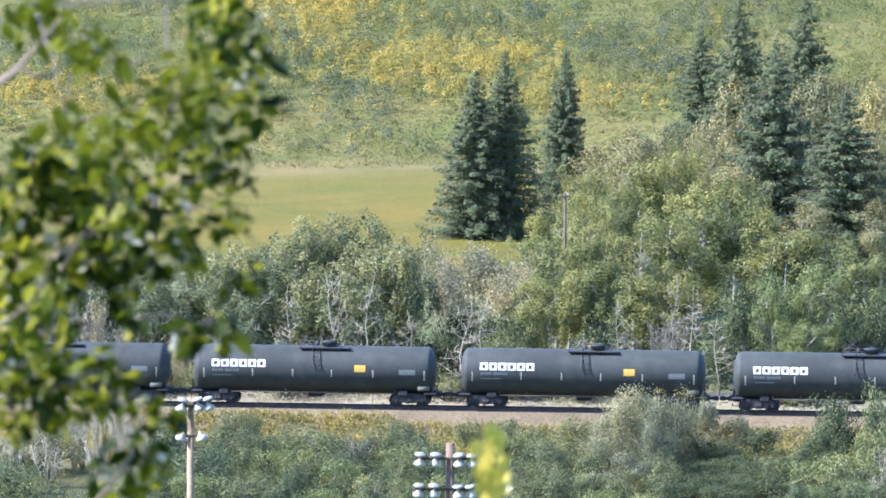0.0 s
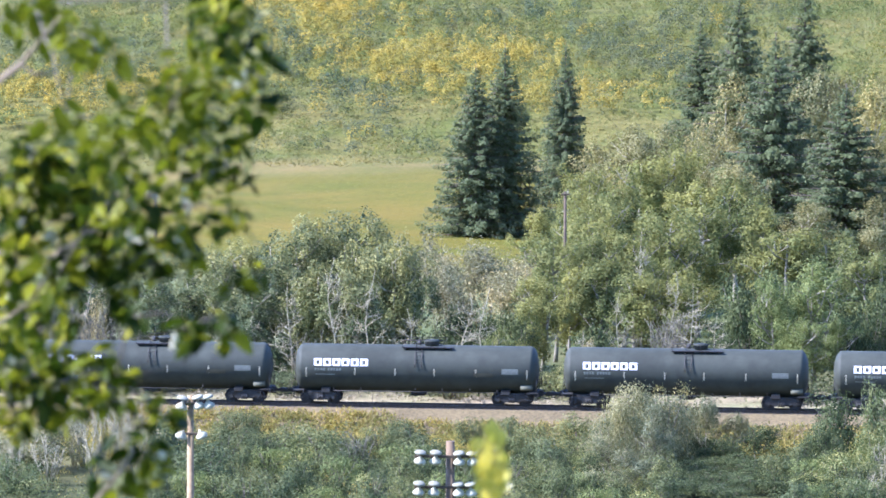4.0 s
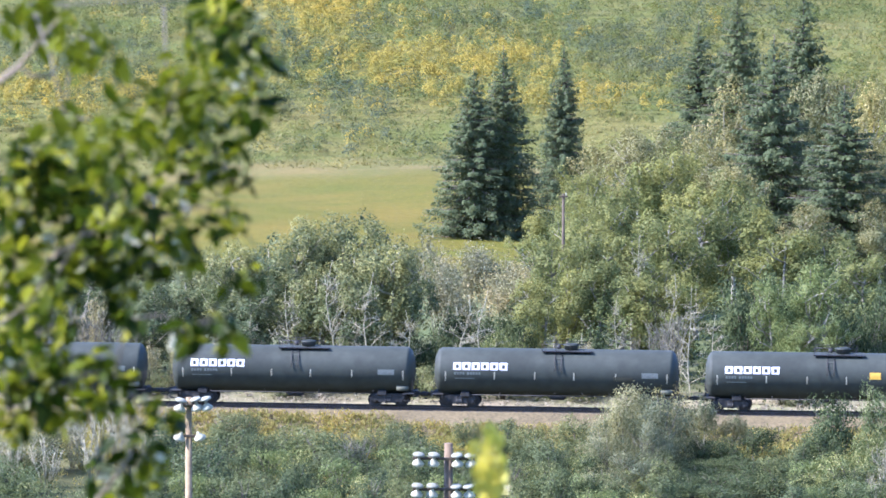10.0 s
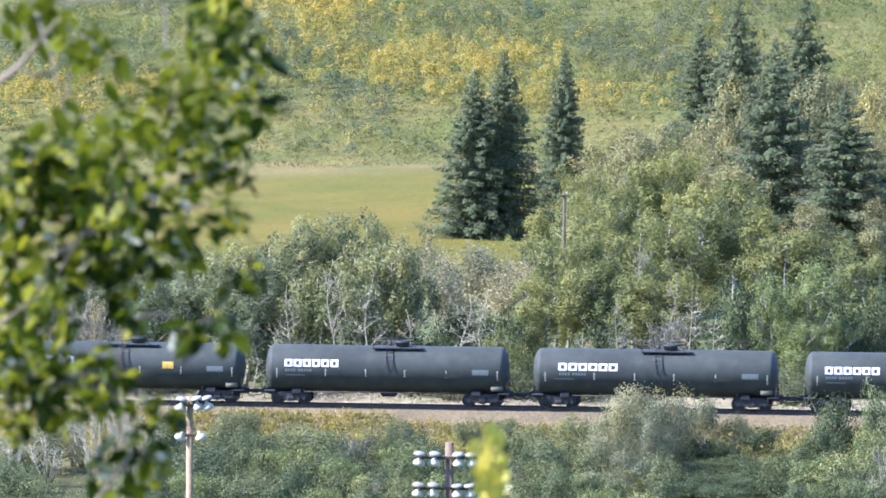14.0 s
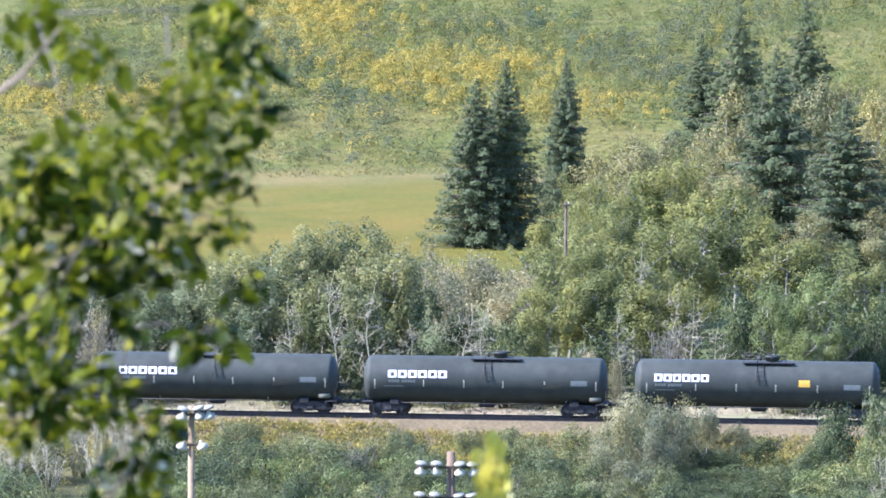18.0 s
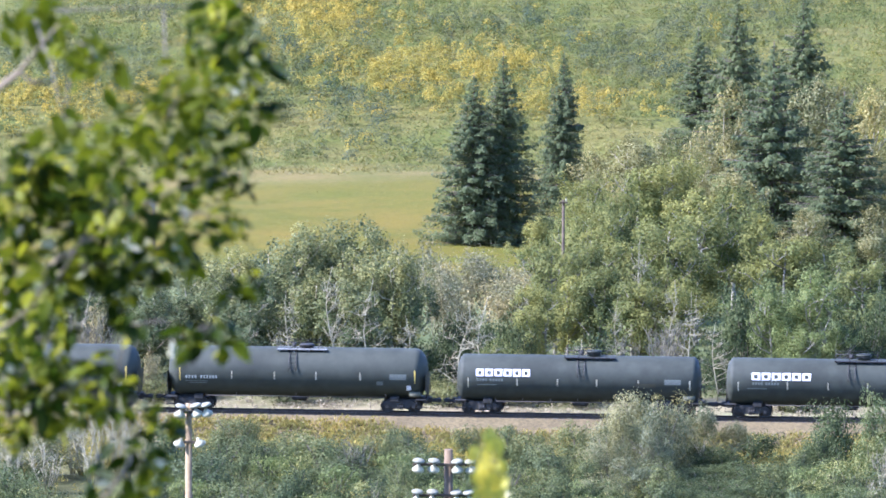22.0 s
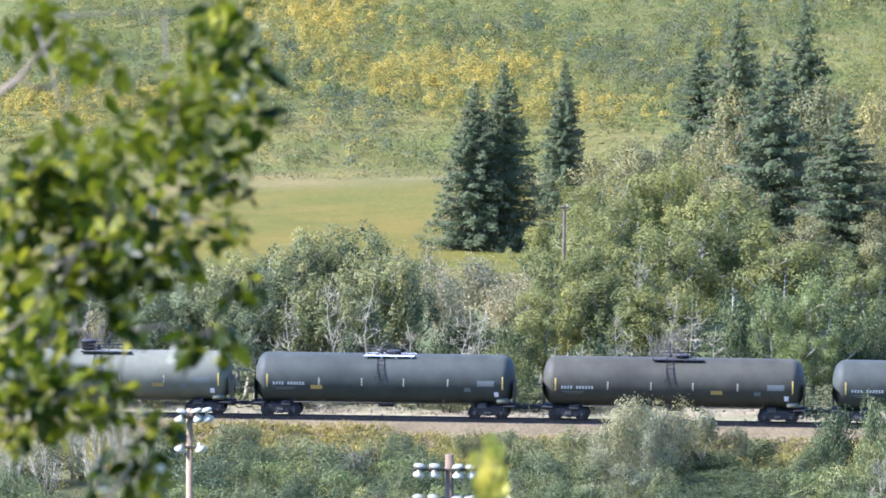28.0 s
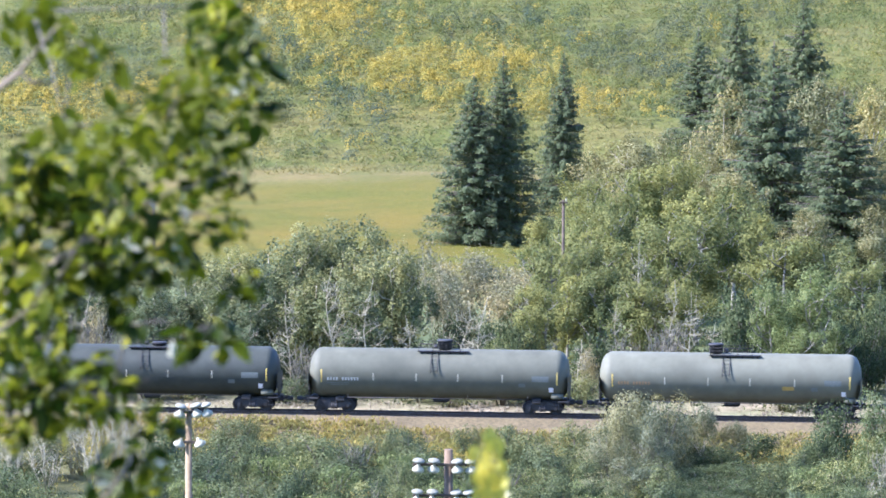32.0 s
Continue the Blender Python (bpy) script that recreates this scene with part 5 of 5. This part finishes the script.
    cover("flat_shrubs", "low leafy green shrubs on the river flat", "shrubs", 260, -36, 36, 362, 410,
          lambda x, y, u: (u < 1.25 - 1.2 * patch(2.6 * x, 2.2 * y, 1.0)) & ((x < 14.6) | (x > 19.5)) & (u * 14 < 414 - y) & ((x < -24.6) | (x > -18.4) | (y < 382)), 1.2, 1.7, 90, 0.14, LEAF_BUSH, 111, 0.6, 0.2, 0.4, True)
    cover("olive_shrubs", "low yellow-green shrubs on the river flat", "shrubs", 110, -36, 36, 362, 408,
          lambda x, y, u: (u < 1.1 - patch(3.1 * x, 2.7 * y, 2.6)) & ((x < 14.6) | (x > 19.5)) & ((x < -24.6) | (x > -18.4) | (y < 382)), 1.4, 1.8, 90, 0.13, LEAF_OLIVE, 112, 0.6, 0.2, 0.4, True)
    cover("flat_weeds", "olive and yellow weeds between the bushes of the flat", "weeds", 1100, -34, 34, 366, 412,
          lambda x, y, u: (u < 1.15 - 1.3 * patch(2.6 * x, 2.2 * y, 1.0)) & ((x < 14.6) | (x > 19.5)), 0.9, 1.0, 22, 0.22, WEED, 110, 0.26, 1.2)
    # dark leaf colour here replaces shade under the wood
    cover("wood_undergrowth", "undergrowth at the wood's edge with shade put into its leaf colour", "undergrowth", 3800, -48, 55, 430, 540,
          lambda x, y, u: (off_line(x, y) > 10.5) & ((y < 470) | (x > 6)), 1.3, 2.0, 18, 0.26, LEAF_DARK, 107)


build_woods()
build_bushes()
build_cover()

# ================= poles =================


def cone_lamp(bm):
    lathe(bm, [(0.0, 0.02), (0.0, 0.14), (0.03, 0.20), (0.08, 0.222), (0.14, 0.205), (0.21, 0.125), (0.27, 0.06), (0.34, 0.045)], 18)


def ballast_cap(bm):
    lathe(bm, [(0.0, 0.10), (0.025, 0.20), (0.075, 0.225), (0.12, 0.18), (0.145, 0.06)], 16)


def light_pole(x, y, top, lamps, label, arms, wood, cap, thick):
    """A timber pole with cross arms that carry flood lamps."""
    z0 = float(land(x, y))
    root = empty("floodlight_pole", pose(x, y, z0))
    h = top - z0
    bm = bmesh.new()
    tube(bm, [(0, 0, -0.3), (0.02, 0, h * 0.5), (0.0, 0, h)], [thick * 1.6, thick * 1.3, thick], 14)
    part("pole", bm, wood, root)
    for z, a, b in arms:
        bm = bmesh.new()
        box(bm, a, b, -0.2, -0.1, z - z0 - 0.05, z - z0 + 0.05, 0.01)
        part("cross_arm", bm, POLE_DARK, root, "dark weathered cross arm")
    for dx, z, turn, tilt, capped in lamps:
        m = pose(dx, -0.24, z - z0, tilt, 0, turn)
        la = shared("flood_lamp", "flood_lamp", made(cone_lamp), LAMP_WHITE, root, m, "white conical flood lamp shade")
        if capped:
            shared(("flood_cap", cap.name), "ballast_box", made(ballast_cap), cap, la, pose(0, 0.03, 0.36), "pale grey domed housing above the lamp")
    tagged(root, label, "light pole", "floodlight poles")
    return root


light_pole(-9.18, 230.0, 20.72, [(-0.34, 20.22, 60, 16, 1), (0.34, 20.26, -60, 16, 1), (0.70, 20.28, -60, 16, 1), (-0.36, 19.16, 60, 24, 0), (0.46, 19.18, -60, 24, 0)],
           "weathered timber pole with white flood lamps on cross arms", [(20.42, -0.5, 0.75), (19.32, -0.4, 0.5)], POLE_WOOD, LAMP_GREY, 0.115)
light_pole(0.31, 230.0, 19.10, [(-1.12, 18.28, 30, 14, 1), (-0.55, 18.28, 20, 14, 1), (0.34, 18.26, -20, 14, 1), (0.84, 18.26, -30, 14, 1),
                               (-1.16, 17.14, 30, 14, 1), (-0.60, 17.14, 20, 14, 1), (0.32, 17.12, -20, 14, 1), (0.78, 17.12, -30, 14, 1)],
           "weathered timber pole with rows of white flood lamps", [(18.55, -1.3, 0.95), (17.42, -1.3, 0.95)], POLE_BROWN, CAP_GREY, 0.155)


def line_pole(x, y, top, wood, arm, pins, label):
    z0 = float(land(x, y))
    root = empty("utility_pole", pose(x, y, z0))
    bm = bmesh.new()
    tube(bm, [(0, 0, -0.3), (0.03, 0, (top - z0) * 0.5), (0, 0, top - z0)], [0.15, 0.125, 0.10], 10)
    part("pole", bm, wood, root)
    bm = bmesh.new()
    box(bm, *arm, -0.2, -0.1, top - z0 - 0.25, top - z0 - 0.13, 0.01)
    part("cross_arm", bm, wood, root)
    for dx in pins:
        shared("insulator", "insulator", made(lambda bm: lathe(bm, [(0, 0.03), (0.08, 0.06), (0.16, 0.07), (0.22, 0.03)], 8)), LAMP_WHITE, root,
               pose(dx, -0.15, top - z0 - 0.13), "pale glass insulator")
    tagged(root, label, "utility pole", "utility poles")


line_pole(-22.78, 500.0, 8.9, POLE_DARK, (-0.72, 0.2), (-0.62,), "dark timber utility pole with a one-sided cross arm")
line_pole(9.06, 470.0, 11.3, POLE_DARK, (-0.3, 0.36), (0.2,), "brown timber utility pole with pale insulators among trees")

bm = bmesh.new()
tube(bm, [(0, 0, -0.2), (0.02, 0, 1.5), (-0.03, 0, 3.3)], [0.022, 0.018, 0.01], 6)
stake = part("marker_stake", bm, STEEL, None, "", pose(-4.55, 414.0, float(land(-4.55, 414.0))))
tagged(stake, "thin dark marker stake beside the railway bank", "stake")

# ================= the poplar boughs close to the camera =================


def leaf_shape():
    """One pointed oval leaf, folded along its midrib, with its stalk."""
    bm = bmesh.new()
    rows = [(0.0, 0.001), (0.18, 0.36), (0.42, 0.46), (0.68, 0.34), (0.88, 0.14), (1.0, 0.0)]
    prev = None
    for t, w in rows:
        y = t * 0.058
        c = bm.verts.new((0, y, -0.006 * t * t))
        a = bm.verts.new((-w * 0.033, y, 0.007 * w - 0.008 * t * t))
        b = bm.verts.new((w * 0.033, y, 0.007 * w - 0.008 * t * t))
        if prev:
            bm.faces.new((prev[0], a, c, prev[1])).smooth = True
            bm.faces.new((prev[1], c, b, prev[2])).smooth = True
        prev = (a, c, b)
    tube(bm, [(0, -0.022, 0.004), (0, 0.0, 0.0)], 0.0009, 3)
    return bm


def build_near_tree():
    r = random.Random(5)
    base = Vector((-1.75, 11.6, float(land(-1.75, 11.6))))
    root = empty("poplar_tree", Matrix.Translation(base))
    tagged(root, "young poplar with glossy green leaves on the bluff", "tree")

    def at(p):
        return Vector(p) - base
    bm = bmesh.new()
    tube(bm, [(0, 0, -0.2), (0.06, 0, 1.2), (-0.04, 0.02, 2.6), (0.05, -0.03, 4.2), (0.0, 0, 6.0)], [0.085, 0.075, 0.06, 0.042, 0.012], 12)
    part("trunk", bm, BARK_GREY, root)
    upper = [(-0.713, 44.035, 0.059), (-0.625, 43.997, 0.049), (-0.585, 43.962, 0.039), (-0.379, 43.998, 0.074), (-0.394, 44.037, 0.059), (-0.438, 43.909, 0.064),
             (-0.340, 43.939, 0.044), (-0.310, 43.876, 0.034), (-0.477, 43.860, 0.064), (-0.379, 43.841, 0.054), (-0.644, 43.864, 0.034), (-0.546, 43.830, 0.054)]
    middle = [(-0.447, 43.791, 0.074), (-0.378, 43.752, 0.054), (-0.354, 43.683, 0.031), (-0.713, 43.780, 0.054), (-0.732, 43.720, 0.078), (-0.644, 43.750, 0.064),
              (-0.555, 43.731, 0.074), (-0.693, 43.652, 0.078), (-0.595, 43.662, 0.074), (-0.496, 43.692, 0.064), (-0.447, 43.663, 0.044), (-0.742, 43.582, 0.064),
              (-0.663, 43.583, 0.054), (-0.565, 43.583, 0.044), (-0.476, 43.613, 0.044),
              (-0.628, 43.605, 0.042), (-0.559, 43.620, 0.042), (-0.707, 43.772, 0.045), (-0.608, 43.753, 0.050)]
    lower = [(-0.525, 43.524, 0.027), (-0.437, 43.505, 0.034), (-0.348, 43.565, 0.034), (-0.368, 43.505, 0.029), (-0.752, 43.463, 0.049), (-0.732, 43.409, 0.059),
             (-0.663, 43.424, 0.034), (-0.584, 43.360, 0.035), (-0.732, 43.345, 0.036), (-0.683, 43.330, 0.034), (-0.554, 43.232, 0.059), (-0.505, 43.346, 0.035),
             (-0.476, 43.302, 0.026), (-0.500, 43.262, 0.039),
             (-0.650, 43.410, 0.045), (-0.560, 43.402, 0.034), (-0.620, 43.368, 0.040), (-0.745, 43.505, 0.055), (-0.672, 43.500, 0.045), (-0.735, 43.380, 0.050),
             (-0.721, 43.426, 0.035), (-0.647, 43.387, 0.042), (-0.598, 43.427, 0.030), (-0.706, 43.377, 0.035)]
    boughs = [((-1.72, 11.6, 43.9), (-0.35, 11.0, 44.06), upper), ((-1.76, 11.6, 43.2), (-0.38, 11.0, 43.76), middle), ((-1.72, 11.6, 42.95), (-0.45, 11.0, 43.42), lower)]
    singles = 0
    spare = []
    proto = None
    for a, b, clusters in boughs:
        a, b = at(a), at(b)
        bm = bmesh.new()
        tube(bm, [a, a.lerp(b, 0.45) + Vector((0, 0, -0.07)), a.lerp(b, 0.75) + Vector((0, 0.02, 0.02)), b], [0.006, 0.0032, 0.0022, 0.001], 8)
        bough = part("bough", bm, BARK_TWIG, root)
        forks = [a.lerp(b, k) for k in (0.6, 0.7, 0.8, 0.9, 1.0)]
        for cx, cz, cr in sorted(clusters):
            c = at((cx, 11.0 + r.uniform(-0.3, 0.25), cz))
            f = min(forks, key=lambda p: (p - c).length + 0.4 * max(0.0, p.x - c.x))
            forks.append(c)
            bm = bmesh.new()
            tube(bm, [f, f.lerp(c, 0.6) + Vector((0, 0, 0.02)), c], [0.003, 0.002, 0.001], 5)
            part("twig", bm, BARK_TWIG, bough)
            n = int(3.8 * math.pi * cr * cr / 0.00105) + 4
            for j in range(n):
                while True:
                    o = Vector((r.uniform(-1, 1), r.uniform(-1.3, 1.3), r.uniform(-1, 1)))
                    if o.x * o.x + o.z * o.z < 1:
                        break
                m = Matrix.Translation(c + o * cr) @ Euler((r.uniform(-1.7, 0.6), r.uniform(-0.9, 0.9), r.uniform(0, 6.283))).to_matrix().to_4x4() @ Matrix.Scale(r.uniform(0.42, 0.95), 4)
                if singles < 300:
                    if proto is None:
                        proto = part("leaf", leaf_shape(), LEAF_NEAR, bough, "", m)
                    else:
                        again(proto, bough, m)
                    singles += 1
                else:
                    spare.append(m)
    for line in ([(-0.726, 43.949), (-0.697, 43.984), (-0.643, 44.046)], [(-0.726, 43.944), (-0.709, 43.928), (-0.669, 43.927)], [(-0.593, 43.664), (-0.557, 43.696), (-0.515, 43.729)],
                 [(-0.775, 43.490), (-0.716, 43.530), (-0.672, 43.595), (-0.662, 43.634)], [(-0.607, 43.179), (-0.568, 43.224), (-0.533, 43.279)]):
        pts = [at((-1.72, 11.6, line[0][1] - 0.75))] + [at((x, 10.9, z)) for x, z in line]
        bm = bmesh.new()
        tube(bm, pts, [0.004] + [0.0042 - 0.0008 * i for i in range(len(line))], 7)
        part("bough", bm, BARK_TAN, root, "pale brown bare bough")
    src = leaf_shape()
    src.verts.index_update()
    vs = np.array([v.co[:] for v in src.verts])
    fs = [[v.index for v in f.verts] for f in src.faces]
    src.free()
    co, faces = [], []
    for i, m in enumerate(spare):
        q = vs @ np.array(m.to_3x3()).T + np.array(m.translation)
        co += q.tolist()
        faces += [[k + i * len(vs) for k in f] for f in fs]
    me = bpy.data.meshes.new("foliage")
    me.from_pydata(co, [], faces)
    me.polygons.foreach_set("use_smooth", np.ones(len(faces), bool))
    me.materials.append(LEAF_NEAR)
    fo = new("foliage", me)
    fo.parent = root
    tagged(fo, kind="stuff")
    # a sapling's tip
    g = float(land(0.1, 11.2))
    sap = empty("poplar_sapling", pose(0.1, 11.2, g))
    tagged(sap, "slender poplar sapling with yellow-green leaves", "sapling")
    bm = bmesh.new()
    tube(bm, [(0, 0, -0.1), (-0.03, -0.02, (43.2 - g) * 0.5), (-0.012, -0.2, 43.2 - g), (-0.007, -0.2, 43.30 - g)], [0.02, 0.011, 0.003, 0.001], 7)
    stem = part("stem", bm, BARK_TWIG, sap)
    proto = part("leaf", leaf_shape(), LEAF_SPRIG, stem, "", Matrix.Translation((-0.008, -0.2, 43.27 - g)) @ pose(0, 0, 0, 80, 0, 20))
    for cx, cz, cr in [(0.094, 43.290, 0.010), (0.091, 43.262, 0.014), (0.088, 43.230, 0.017), (0.099, 43.240, 0.012), (0.096, 43.205, 0.018), (0.056, 43.262, 0.009), (0.078, 43.188, 0.016), (0.068, 43.226, 0.008)]:
        for j in range(int(cr * 760)):
            p = Vector((cx - 0.1 + r.uniform(-cr, cr), -0.2 + r.uniform(-0.03, 0.03), cz - g + r.uniform(-cr, cr)))
            again(proto, stem, Matrix.Translation(p) @ Euler((r.uniform(1.0, 1.9), r.uniform(-0.4, 0.4), r.uniform(-0.6, 0.6))).to_matrix().to_4x4() @ Matrix.Scale(r.uniform(0.34, 0.60), 4))


build_near_tree()


def motions():
    """The train rolls by at an almost even speed; the wheels turn while a car is near."""
    for s0, car, wheels in TRAIN:
        walk(car, [(t, car_pose(s0 + run(t))) for t in range(0, 33, 2)])
        near = [i for i in range(0, 961) if -48 < s0 + run(i / 30) < 48]
        steps = sorted({0, 960, *near})
        for w, dx in wheels:
            turn, last, rows = 0.0, None, []
            for i in steps:
                if last is not None and i - last == 1:
                    turn += math.degrees((run(i / 30) - run(last / 30)) / 0.457)
                rows.append((i / 30, pose(dx, 0, 0.457, 0, turn, 0)))
                last = i
            walk(w, rows)


motions()
